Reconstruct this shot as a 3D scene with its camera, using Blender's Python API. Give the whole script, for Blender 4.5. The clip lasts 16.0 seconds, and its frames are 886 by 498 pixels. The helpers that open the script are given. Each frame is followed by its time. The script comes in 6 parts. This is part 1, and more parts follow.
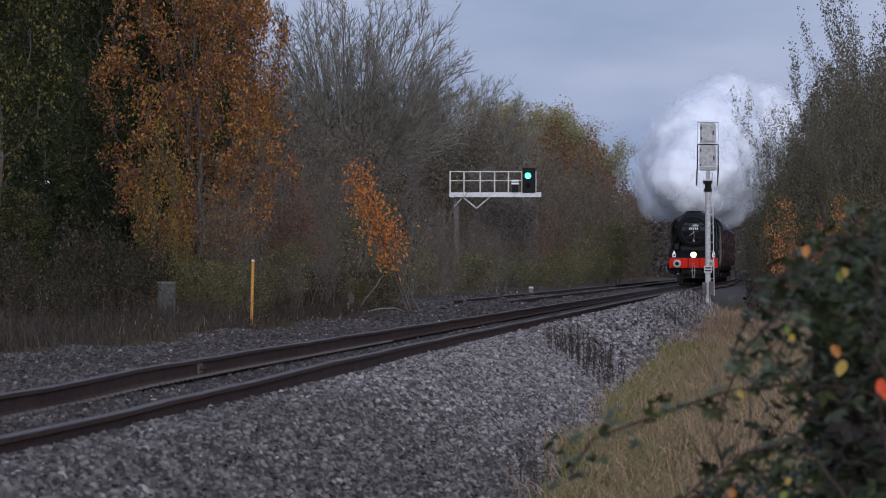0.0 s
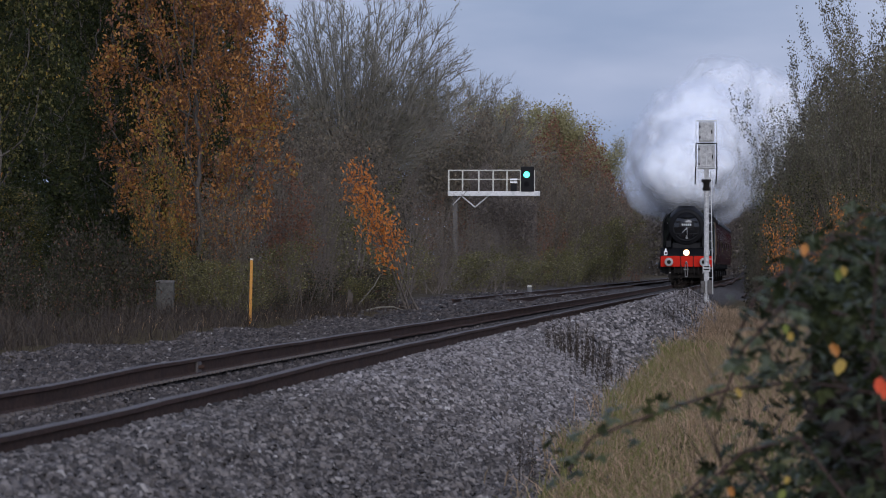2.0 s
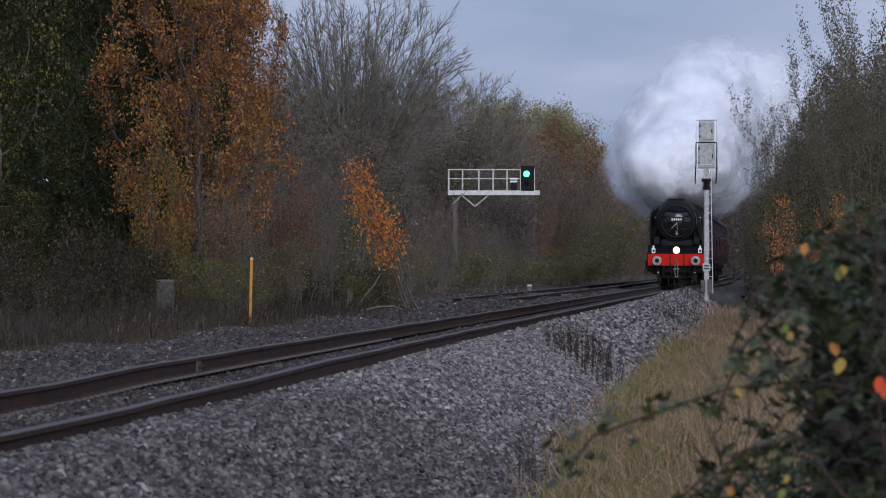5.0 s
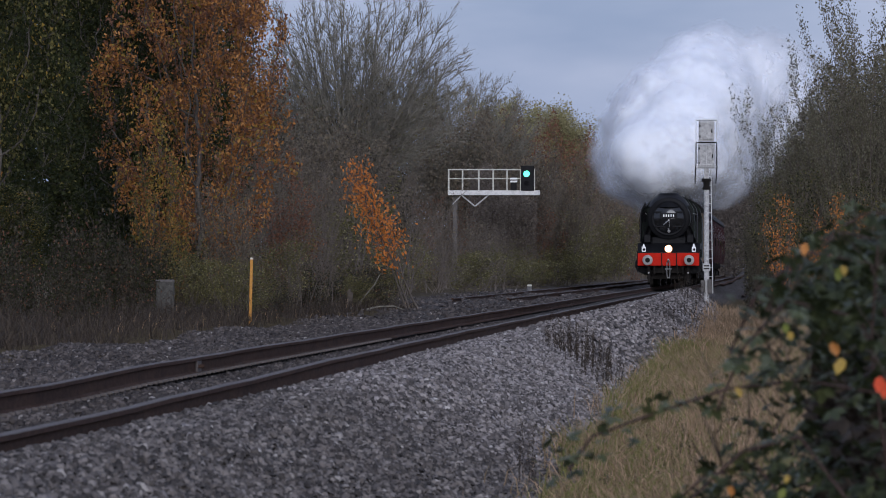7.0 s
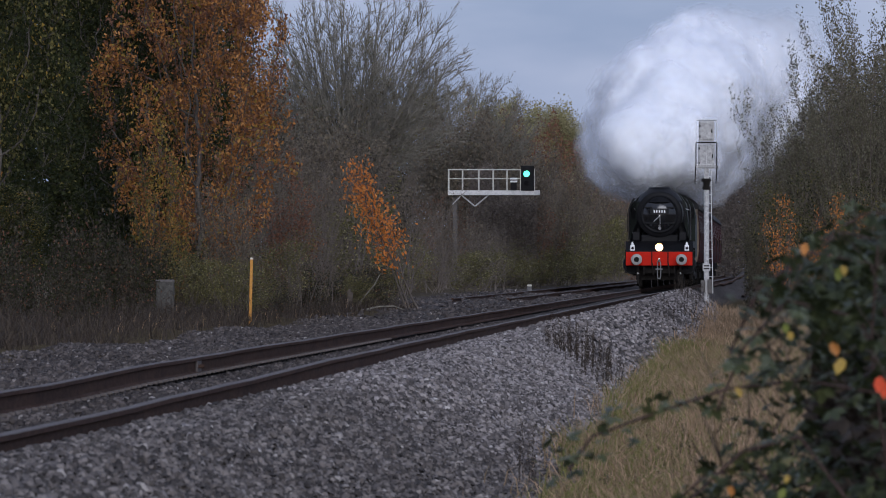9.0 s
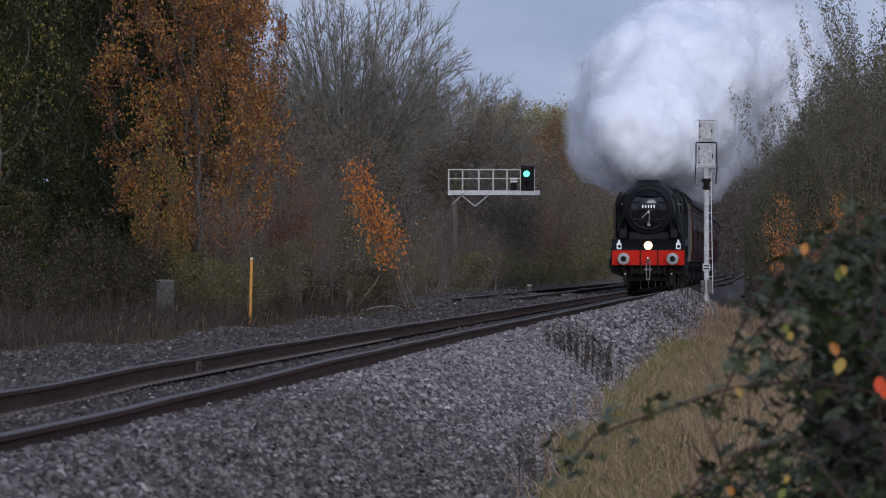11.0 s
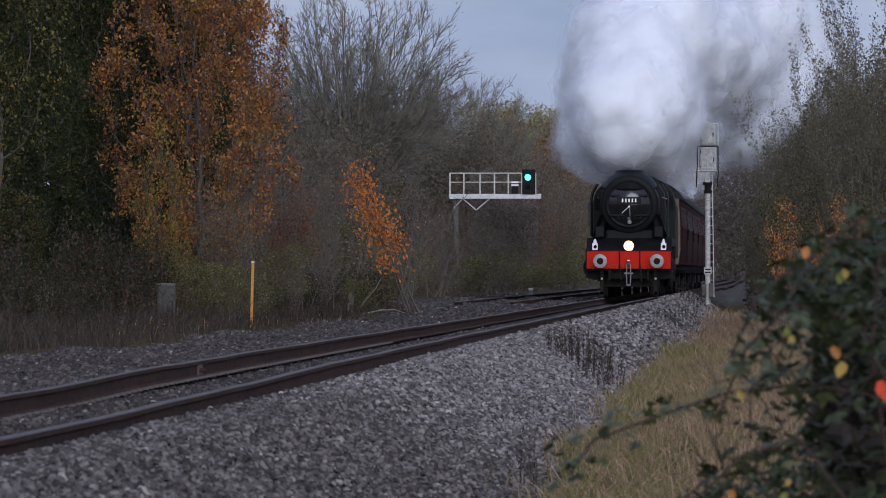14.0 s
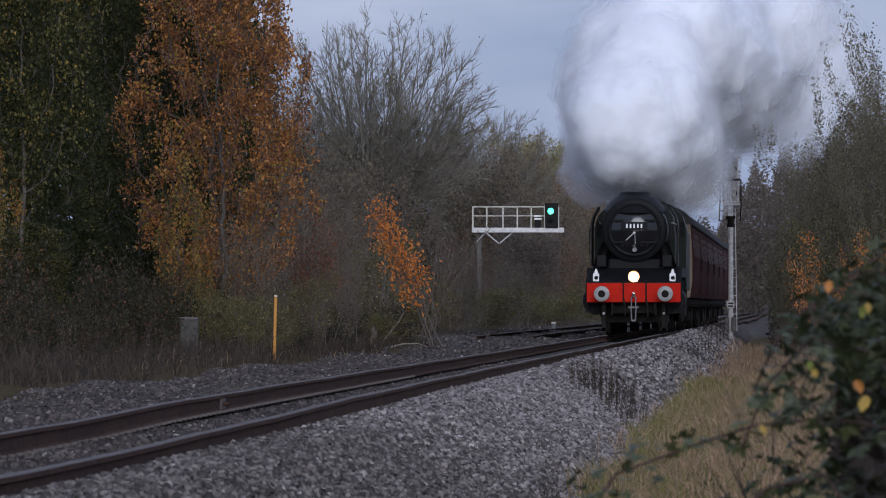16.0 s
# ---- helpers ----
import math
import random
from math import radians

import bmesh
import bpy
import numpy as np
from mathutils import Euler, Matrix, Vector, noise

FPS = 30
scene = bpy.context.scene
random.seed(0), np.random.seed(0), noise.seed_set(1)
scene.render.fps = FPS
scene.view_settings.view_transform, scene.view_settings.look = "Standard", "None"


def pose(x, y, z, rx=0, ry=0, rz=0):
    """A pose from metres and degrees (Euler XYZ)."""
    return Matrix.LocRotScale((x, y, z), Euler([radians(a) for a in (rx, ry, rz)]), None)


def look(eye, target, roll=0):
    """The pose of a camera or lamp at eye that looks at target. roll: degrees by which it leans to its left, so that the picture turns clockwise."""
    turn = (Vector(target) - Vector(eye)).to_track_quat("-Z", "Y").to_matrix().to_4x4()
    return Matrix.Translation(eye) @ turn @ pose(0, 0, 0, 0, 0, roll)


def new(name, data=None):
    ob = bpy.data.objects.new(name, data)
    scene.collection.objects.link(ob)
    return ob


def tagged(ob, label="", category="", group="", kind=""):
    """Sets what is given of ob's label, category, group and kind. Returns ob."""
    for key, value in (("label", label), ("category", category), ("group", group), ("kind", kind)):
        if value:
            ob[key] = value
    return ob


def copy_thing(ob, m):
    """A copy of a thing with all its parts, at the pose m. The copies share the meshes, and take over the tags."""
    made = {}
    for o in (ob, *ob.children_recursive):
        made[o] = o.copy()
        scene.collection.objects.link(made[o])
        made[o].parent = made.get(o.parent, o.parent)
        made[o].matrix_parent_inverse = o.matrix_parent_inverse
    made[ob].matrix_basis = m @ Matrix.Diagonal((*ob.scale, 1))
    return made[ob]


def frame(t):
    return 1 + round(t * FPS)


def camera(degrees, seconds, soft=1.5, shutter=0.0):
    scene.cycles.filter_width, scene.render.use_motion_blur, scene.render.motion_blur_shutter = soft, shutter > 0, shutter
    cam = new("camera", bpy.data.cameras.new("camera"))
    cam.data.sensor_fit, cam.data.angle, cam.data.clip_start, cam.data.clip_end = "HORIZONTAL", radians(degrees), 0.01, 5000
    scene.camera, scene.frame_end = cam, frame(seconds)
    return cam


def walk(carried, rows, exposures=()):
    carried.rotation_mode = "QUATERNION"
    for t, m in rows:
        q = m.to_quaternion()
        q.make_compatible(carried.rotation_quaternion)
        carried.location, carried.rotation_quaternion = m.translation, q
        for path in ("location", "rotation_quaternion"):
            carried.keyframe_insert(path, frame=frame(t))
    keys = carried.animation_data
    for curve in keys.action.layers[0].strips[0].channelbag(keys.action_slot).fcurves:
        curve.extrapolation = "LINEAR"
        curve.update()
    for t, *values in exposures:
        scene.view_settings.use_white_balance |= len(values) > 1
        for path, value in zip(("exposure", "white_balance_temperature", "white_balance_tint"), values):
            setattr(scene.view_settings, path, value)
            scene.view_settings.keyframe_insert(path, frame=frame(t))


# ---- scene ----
# ---- camera: a long lens on a tripod, swung up and to the left at the end ----
FOCAL = 16000 / 1568          # focal length in picture widths
cam = camera(2 * math.degrees(math.atan(0.5 / FOCAL)), 16.0, soft=1.0)
cam.data.dof.use_dof = True
cam.data.dof.focus_distance = 270.0
cam.data.dof.aperture_fstop = 27.0
EYE = (0.0, 0.0, 0.84)
# seconds, turn to the left and tilt up, in thousandths of a degree beyond the resting aim
SWING = [(0.0, 9, 13), (0.5, 1, 18), (1.0, 1, 5), (1.5, 0, 5), (2.0, 0, 5), (3.5, 0, 5), (4.0, 0, 1), (6.5, 0, 0), (13.0, 0, 0),
         (13.5, 5.4, 11), (14.0, 8, 23), (14.5, 27, 44), (15.0, 61, 115), (15.5, 112, 148), (16.0, 153, 237)]
walk(cam, [(t, pose(*EYE, 90 + 0.1146 + b / 1000, 0, 2.135 + a / 1000)) for t, a, b in SWING])

# ---- daylight: a dull, overcast afternoon late in autumn ----
SUN_HIGH, SUN_ROUND = radians(17), radians(170)
world = bpy.data.worlds.new("overcast_sky")
scene.world = world
world.use_nodes = True
wt = world.node_tree
sky = wt.nodes.new("ShaderNodeTexSky")
sky.sky_type, sky.sun_disc = "NISHITA", False
sky.sun_elevation, sky.sun_rotation = SUN_HIGH, SUN_ROUND
sky.dust_density, sky.ozone_density = 1.5, 3.0
wc = wt.nodes.new("ShaderNodeTexCoord")
wm = wt.nodes.new("ShaderNodeMapping")
wm.inputs["Scale"].default_value = (9, 9, 34)
wn = wt.nodes.new("ShaderNodeTexNoise")
wn.inputs["Scale"].default_value, wn.inputs["Detail"].default_value = 1.6, 5
wr = wt.nodes.new("ShaderNodeValToRGB")
wr.color_ramp.elements[0].position, wr.color_ramp.elements[1].position = 0.32, 0.68
wr.color_ramp.elements[0].color, wr.color_ramp.elements[1].color = (2.7, 3.5, 5.75, 1), (5.45, 5.95, 8.2, 1)
wx = wt.nodes.new("ShaderNodeMix")
wx.data_type = "RGBA"
wx.inputs[0].default_value = 0.8
wt.links.new(wc.outputs["Generated"], wm.inputs["Vector"])
wt.links.new(wm.outputs["Vector"], wn.inputs["Vector"])
wt.links.new(wn.outputs["Fac"], wr.inputs["Fac"])
wt.links.new(sky.outputs["Color"], wx.inputs[6])
wt.links.new(wr.outputs["Color"], wx.inputs[7])
wt.links.new(wx.outputs[2], wt.nodes["Background"].inputs["Color"])
wt.nodes["Background"].inputs["Strength"].default_value = 0.108
sun = new("sun", bpy.data.lights.new("sun", "SUN"))
sun.data.energy, sun.data.angle, sun.data.color = 2.2, radians(40), (0.87, 0.89, 1.0)
sun.matrix_world = look((0, 0, 50), (50 * -math.sin(SUN_ROUND), 50 * -math.cos(SUN_ROUND), 50 - 50 * math.tan(SUN_HIGH)))
scene.view_settings.exposure = 0.0

# ---- materials ----
def node_mat(name):
    m = bpy.data.materials.new(name)
    m.use_nodes = True
    return m, m.node_tree, m.node_tree.nodes["Principled BSDF"]


def ramp(nt, fac, stops):
    r = nt.nodes.new("ShaderNodeValToRGB")
    els = r.color_ramp.elements
    while len(els) < len(stops):
        els.new(0.5)
    for e, (p, c) in zip(els, stops):
        e.position, e.color = p, (*c, 1)
    nt.links.new(fac, r.inputs["Fac"])
    return r.outputs["Color"]


def noise_node(nt, scale, detail=4, rough=0.6, stretch=None):
    tc = nt.nodes.new("ShaderNodeTexCoord")
    n = nt.nodes.new("ShaderNodeTexNoise")
    n.inputs["Scale"].default_value, n.inputs["Detail"].default_value, n.inputs["Roughness"].default_value = scale, detail, rough
    if stretch:
        mp = nt.nodes.new("ShaderNodeMapping")
        mp.inputs["Scale"].default_value = stretch
        nt.links.new(tc.outputs["Object"], mp.inputs["Vector"])
        nt.links.new(mp.outputs["Vector"], n.inputs["Vector"])
    else:
        nt.links.new(tc.outputs["Object"], n.inputs["Vector"])
    return n.outputs["Fac"]


def mix_col(nt, fac, a, b, mode="MIX"):
    x = nt.nodes.new("ShaderNodeMix")
    x.data_type, x.blend_type = "RGBA", mode
    if isinstance(fac, (int, float)):
        x.inputs[0].default_value = fac
    else:
        nt.links.new(fac, x.inputs[0])
    for k, v in ((6, a), (7, b)):
        if isinstance(v, tuple):
            x.inputs[k].default_value = (*v, 1)
        else:
            nt.links.new(v, x.inputs[k])
    return x.outputs[2]


def bump(nt, bsdf, height, strength, dist=0.01):
    b = nt.nodes.new("ShaderNodeBump")
    b.inputs["Strength"].default_value, b.inputs["Distance"].default_value = strength, dist
    nt.links.new(height, b.inputs["Height"])
    nt.links.new(b.outputs["Normal"], bsdf.inputs["Normal"])


def plain(name, c1, c2, scale=6, rough=0.6, metal=0.0, relief=0.15, coat=0.0, stretch=None, spec=0.25):
    """A surface of two shades in patches, with fine grain and slight relief."""
    m, nt, b = node_mat(name)
    big, fine = noise_node(nt, scale, 5, 0.65, stretch), noise_node(nt, scale * 9, 3, 0.6, stretch)
    col = ramp(nt, big, [(0.35, c1), (0.65, c2)])
    col = mix_col(nt, 0.35, col, ramp(nt, fine, [(0.3, tuple(v * 0.6 for v in c1)), (0.7, tuple(min(1, v * 1.3) for v in c2))]))
    nt.links.new(col, b.inputs["Base Color"])
    mr = nt.nodes.new("ShaderNodeMapRange")
    mr.inputs["To Min"].default_value, mr.inputs["To Max"].default_value = max(0.02, rough - 0.1), min(1, rough + 0.12)
    nt.links.new(big, mr.inputs["Value"])
    nt.links.new(mr.outputs["Result"], b.inputs["Roughness"])
    b.inputs["Metallic"].default_value = metal
    b.inputs["Specular IOR Level"].default_value = spec
    b.inputs["Coat Weight"].default_value = coat
    if relief:
        bump(nt, b, fine, relief)
    return m


def leafy(name, stops, trans=0.35, rough=0.6):
    """Leaves: each one its own shade, light passing through; drifts of shade through the crown."""
    m, nt, b = node_mat(name)
    g = nt.nodes.new("ShaderNodeNewGeometry")
    n = noise_node(nt, 0.9, 2)
    mm = nt.nodes.new("ShaderNodeMath")
    mm.operation = "MULTIPLY_ADD"
    mm.inputs[1].default_value, mm.inputs[2].default_value = 0.55, -0.03
    nt.links.new(g.outputs["Random Per Island"], mm.inputs[0])
    ma = nt.nodes.new("ShaderNodeMath")
    ma.operation = "MULTIPLY_ADD"
    ma.inputs[1].default_value = 0.55
    nt.links.new(n, ma.inputs[0])
    nt.links.new(mm.outputs[0], ma.inputs[2])
    col = ramp(nt, ma.outputs[0], stops)
    nt.links.new(col, b.inputs["Base Color"])
    b.inputs["Roughness"].default_value = rough
    b.inputs["Specular IOR Level"].default_value = 0.15
    t = nt.nodes.new("ShaderNodeBsdfTranslucent")
    nt.links.new(col, t.inputs["Color"])
    s = nt.nodes.new("ShaderNodeMixShader")
    s.inputs[0].default_value = trans
    nt.links.new(b.outputs[0], s.inputs[1])
    nt.links.new(t.outputs[0], s.inputs[2])
    nt.links.new(s.outputs[0], nt.nodes["Material Output"].inputs["Surface"])
    return m


def stony(name, stops, scale):
    m, nt, b = node_mat(name)
    g = nt.nodes.new("ShaderNodeNewGeometry")
    n = noise_node(nt, scale, 3)
    big = noise_node(nt, 0.35, 3)
    col = ramp(nt, g.outputs["Random Per Island"], stops)
    col = mix_col(nt, 0.12, col, ramp(nt, n, [(0.3, (0.06, 0.055, 0.055)), (0.7, (0.36, 0.34, 0.34))]))
    col = mix_col(nt, 0.5, col, ramp(nt, big, [(0.35, (0.55, 0.52, 0.5)), (0.65, (1.0, 1.0, 1.0))]), "MULTIPLY")
    nt.links.new(col, b.inputs["Base Color"])
    b.inputs["Roughness"].default_value = 0.9
    b.inputs["Specular IOR Level"].default_value = 0.08
    bump(nt, b, n, 0.4, 0.02)
    return m


M = {}
M["stone"] = stony("granite_ballast", [(0.0, (0.024, 0.021, 0.019)), (0.3, (0.06, 0.052, 0.047)), (0.7, (0.145, 0.127, 0.117)), (0.97, (0.225, 0.2, 0.184)), (1.0, (0.4, 0.37, 0.34))], 30)
M["stone_pale"] = stony("pale_granite_ballast", [(0.0, (0.04, 0.036, 0.034)), (0.3, (0.135, 0.119, 0.112)), (0.7, (0.275, 0.245, 0.231)), (0.97, (0.39, 0.351, 0.33)), (1.0, (0.56, 0.53, 0.5))], 30)
M["stone_old"] = stony("old_brown_ballast", [(0.0, (0.02, 0.016, 0.014)), (0.3, (0.04, 0.0325, 0.029)), (0.7, (0.08, 0.0665, 0.059)), (0.97, (0.14, 0.119, 0.108)), (1.0, (0.36, 0.33, 0.3))], 30)
M["rail_side"] = plain("rusty_rail", (0.035, 0.021, 0.016), (0.075, 0.045, 0.034), 3, 0.85, 0.0, 0.3, 0, (1, 0.2, 1), 0.05)
M["rail_top"] = plain("worn_rail_head", (0.07, 0.058, 0.052), (0.13, 0.112, 0.105), 4, 0.7, 0.0, 0.05, 0, (1, 0.1, 1), 0.15)
M["concrete"] = plain("weathered_concrete", (0.06, 0.055, 0.052), (0.13, 0.12, 0.112), 5, 0.85, 0, 0.4)
M["concrete_dark"] = plain("mossy_concrete", (0.022, 0.022, 0.017), (0.1, 0.094, 0.086), 9, 0.9, 0, 0.6)
M["concrete_pale"] = plain("lichened_concrete", (0.09, 0.09, 0.088), (0.19, 0.182, 0.175), 5, 0.85, 0, 0.4)
M["timber"] = plain("tarred_sleeper", (0.05, 0.04, 0.033), (0.11, 0.09, 0.075), 5, 0.85, 0, 0.5, 0, (0.3, 3, 3))
M["black"] = plain("sooty_black_paint", (0.004, 0.004, 0.005), (0.01, 0.01, 0.011), 3, 0.5, 0, 0.05, 0, None, 0.1)
M["gloss_black"] = plain("polished_black_paint", (0.006, 0.006, 0.007), (0.014, 0.014, 0.015), 2, 0.12, 0, 0.02, 0.0, None, 0.6)
M["green"] = plain("dark_green_paint", (0.003, 0.006, 0.0045), (0.006, 0.01, 0.0075), 2, 0.45, 0, 0.03, 0, None, 0.1)
M["red"] = plain("red_beam_paint", (0.38, 0.011, 0.005), (0.47, 0.016, 0.007), 3, 0.5, 0, 0.05, 0, None, 0.06)
M["steel"] = plain("bright_steel", (0.4, 0.4, 0.4), (0.6, 0.6, 0.6), 8, 0.35, 0.7, 0.05)
M["worn_steel"] = plain("oily_steel", (0.1, 0.1, 0.1), (0.2, 0.2, 0.2), 8, 0.5, 0.3, 0.05)
M["buffer_steel"] = plain("worn_buffer_steel", (0.16, 0.155, 0.15), (0.3, 0.29, 0.28), 8, 0.45, 0.2, 0.05)
M["white"] = plain("white_enamel", (0.72, 0.72, 0.7), (0.82, 0.82, 0.8), 8, 0.4, 0, 0.03)
M["maroon"] = plain("maroon_coach_paint", (0.03, 0.009, 0.009), (0.046, 0.014, 0.013), 1.2, 0.7, 0, 0.03, 0, None, 0.03)
M["coach_end"] = plain("faded_tan_end_paint", (0.15, 0.115, 0.085), (0.22, 0.175, 0.13), 2, 0.6, 0, 0.1)
M["roof"] = plain("sooty_grey_roof", (0.03, 0.03, 0.031), (0.055, 0.055, 0.056), 2, 0.8, 0, 0.1, 0, None, 0.1)
M["dirt_black"] = plain("grimy_underframe", (0.007, 0.0065, 0.006), (0.022, 0.019, 0.017), 3, 0.85, 0, 0.3, 0, None, 0.08)
M["coal"] = plain("coal", (0.006, 0.006, 0.006), (0.025, 0.025, 0.026), 7, 0.4, 0, 1.0)
M["galv"] = plain("galvanised_steel", (0.34, 0.34, 0.34), (0.58, 0.57, 0.55), 7, 0.5, 0.25, 0.15)
M["galv_worn"] = plain("peeling_grey_paint", (0.19, 0.187, 0.183), (0.56, 0.55, 0.54), 11, 0.7, 0, 0.3)
M["cream_paint"] = plain("dirty_cream_paint", (0.42, 0.4, 0.34), (0.62, 0.6, 0.52), 6, 0.6, 0, 0.1)
M["yellow"] = plain("faded_yellow_plastic", (0.36, 0.16, 0.03), (0.5, 0.235, 0.05), 5, 0.6, 0, 0.1)
M["bark"] = plain("grey_brown_bark", (0.05, 0.042, 0.035), (0.12, 0.105, 0.09), 8, 0.9, 0, 0.6, 0, (3, 3, 0.6))
M["bark_pale"] = plain("pale_lichened_bark", (0.085, 0.076, 0.06), (0.25, 0.23, 0.19), 6, 0.9, 0, 0.5, 0, (3, 3, 0.6))
M["cane"] = plain("bramble_cane", (0.03, 0.018, 0.016), (0.075, 0.043, 0.034), 12, 0.7, 0, 0.3)
M["twig"] = plain("bare_twigs", (0.078, 0.064, 0.054), (0.165, 0.137, 0.116), 3, 0.9, 0, 0)
M["glass"] = plain("dark_window_glass", (0.004, 0.004, 0.005), (0.008, 0.008, 0.009), 2, 0.35, 0, 0, 0, None, 0.02)

M["lf_green"] = leafy("dark_green_leaves", [(0.0, (0.011, 0.015, 0.006)), (0.4, (0.021, 0.027, 0.009)), (0.7, (0.037, 0.042, 0.013)), (1.0, (0.08, 0.072, 0.022))])
M["lf_orange"] = leafy("orange_autumn_leaves", [(0.0, (0.05, 0.026, 0.012)), (0.35, (0.2, 0.086, 0.028)), (0.65, (0.42, 0.18, 0.05)), (1.0, (0.66, 0.36, 0.14))])
M["lf_bright"] = leafy("bright_orange_leaves", [(0.0, (0.26, 0.085, 0.025)), (0.5, (0.6, 0.2, 0.045)), (1.0, (0.8, 0.36, 0.1))])
M["lf_russet"] = leafy("russet_leaves", [(0.0, (0.06, 0.034, 0.026)), (0.5, (0.16, 0.075, 0.047)), (1.0, (0.34, 0.165, 0.09))])
M["lf_brown"] = leafy("dull_brown_leaves", [(0.0, (0.05, 0.041, 0.031)), (0.5, (0.126, 0.102, 0.074)), (1.0, (0.26, 0.212, 0.145))])
M["lf_olive"] = leafy("olive_leaves", [(0.0, (0.04, 0.042, 0.018)), (0.5, (0.1, 0.094, 0.034)), (1.0, (0.25, 0.205, 0.066))])
M["lf_yellow"] = leafy("yellow_green_leaves", [(0.0, (0.13, 0.115, 0.06)), (0.5, (0.29, 0.26, 0.13)), (1.0, (0.46, 0.41, 0.23))])
M["lf_gold"] = leafy("golden_leaves", [(0.0, (0.12, 0.08, 0.02)), (0.5, (0.26, 0.17, 0.035)), (1.0, (0.42, 0.28, 0.07))])
M["lf_pale"] = leafy("pale_grey_green_leaves", [(0.0, (0.045, 0.041, 0.026)), (0.5, (0.11, 0.1, 0.06)), (1.0, (0.29, 0.265, 0.18))])
# brown leaves with deep shade put into their colour
M["lf_shade"] = leafy("shade_darkened_leaves", [(0.0, (0.016, 0.014, 0.01)), (0.5, (0.045, 0.038, 0.026)), (1.0, (0.12, 0.1, 0.066))])
# brown twigs made paler in colour to stand for distance haze
M["lf_haze"] = leafy("haze_paled_twigs", [(0.0, (0.07, 0.058, 0.05)), (0.5, (0.145, 0.12, 0.1)), (1.0, (0.25, 0.205, 0.17))])
# darker copy of the bramble leaf colour: shade inside the thicket painted in
M["lf_bramble_shade"] = leafy("shaded_bramble_leaves", [(0.0, (0.013, 0.016, 0.008)), (0.5, (0.028, 0.036, 0.015)), (0.85, (0.062, 0.07, 0.028)), (1.0, (0.17, 0.13, 0.045))], 0.25, 0.45)
M["grass"] = leafy("dry_grass_blades", [(0.0, (0.09, 0.07, 0.035)), (0.35, (0.21, 0.148, 0.085)), (0.7, (0.41, 0.272, 0.17)), (1.0, (0.56, 0.4, 0.28))], 0.3)
M["grass_green"] = leafy("green_grass_blades", [(0.0, (0.065, 0.068, 0.02)), (0.5, (0.16, 0.155, 0.048)), (1.0, (0.3, 0.265, 0.105))], 0.3)
M["weed"] = leafy("dead_weeds", [(0.0, (0.018, 0.014, 0.011)), (0.5, (0.042, 0.032, 0.025)), (1.0, (0.12, 0.092, 0.066))], 0.2)


def ground_material():
    """Soil and leaf litter at the sides, grey chippings in a band along the line."""
    m, nt, b = node_mat("soil_and_chippings")
    n1, n2 = noise_node(nt, 1.3, 5), noise_node(nt, 26, 4, 0.75)
    soil = ramp(nt, n1, [(0.3, (0.035, 0.028, 0.018)), (0.6, (0.08, 0.062, 0.039)), (0.8, (0.065, 0.06, 0.027))])
    soil = mix_col(nt, 0.4, soil, ramp(nt, n2, [(0.3, (0.03, 0.025, 0.017)), (0.7, (0.2, 0.16, 0.1))]))
    grit = ramp(nt, n2, [(0.3, (0.022, 0.02, 0.019)), (0.5, (0.085, 0.077, 0.073)), (0.68, (0.2, 0.184, 0.176))])
    at = nt.nodes.new("ShaderNodeAttribute")
    at.attribute_name = "grit"
    nt.links.new(mix_col(nt, at.outputs["Fac"], soil, grit), b.inputs["Base Color"])
    b.inputs["Roughness"].default_value = 0.95
    b.inputs["Specular IOR Level"].default_value = 0.0
    bump(nt, b, n2, 0.8, 0.05)
    return m


def glow(name, colour, strength):
    m, nt, b = node_mat(name)
    b.inputs["Base Color"].default_value = (*colour, 1)
    b.inputs["Emission Color"].default_value = (*colour, 1)
    b.inputs["Emission Strength"].default_value = strength
    return m


def steam_material(name, cover):
    """Thin white mist: cover is the share of light that it catches."""
    m, nt, b = node_mat(name)
    nt.nodes.remove(b)
    d, t, p = nt.nodes.new("ShaderNodeBsdfDiffuse"), nt.nodes.new("ShaderNodeBsdfTranslucent"), nt.nodes.new("ShaderNodeBsdfTransparent")
    s, k = nt.nodes.new("ShaderNodeMixShader"), nt.nodes.new("ShaderNodeMixShader")
    n = noise_node(nt, 1.5, 3)
    mr = nt.nodes.new("ShaderNodeMapRange")
    mr.inputs["From Min"].default_value, mr.inputs["From Max"].default_value = 0.3, 0.7
    mr.inputs["To Min"].default_value, mr.inputs["To Max"].default_value = cover * 0.75 if cover < 1 else 1.0, min(1, cover * 1.25)
    nt.links.new(n, mr.inputs["Value"])
    for c in (d, t):
        c.inputs["Color"].default_value = (0.965, 0.977, 1.0, 1)
    s.inputs[0].default_value = 0.2
    nt.links.new(d.outputs[0], s.inputs[1])
    nt.links.new(t.outputs[0], s.inputs[2])
    nt.links.new(mr.outputs["Result"], k.inputs[0])
    nt.links.new(p.outputs[0], k.inputs[1])
    nt.links.new(s.outputs[0], k.inputs[2])
    nt.links.new(k.outputs[0], nt.nodes["Material Output"].inputs["Surface"])
    return m


M["ground"] = ground_material()
M["headlamp"] = glow("lit_headlamp", (1.0, 0.9, 0.74), 60)
# the headlamp's warm halo, painted as a weak orange glow
M["reflector"] = glow("lit_halo", (1.0, 0.42, 0.16), 0.9)
M["green_lamp"] = glow("lit_green_lens", (0.08, 1.0, 0.6), 3)

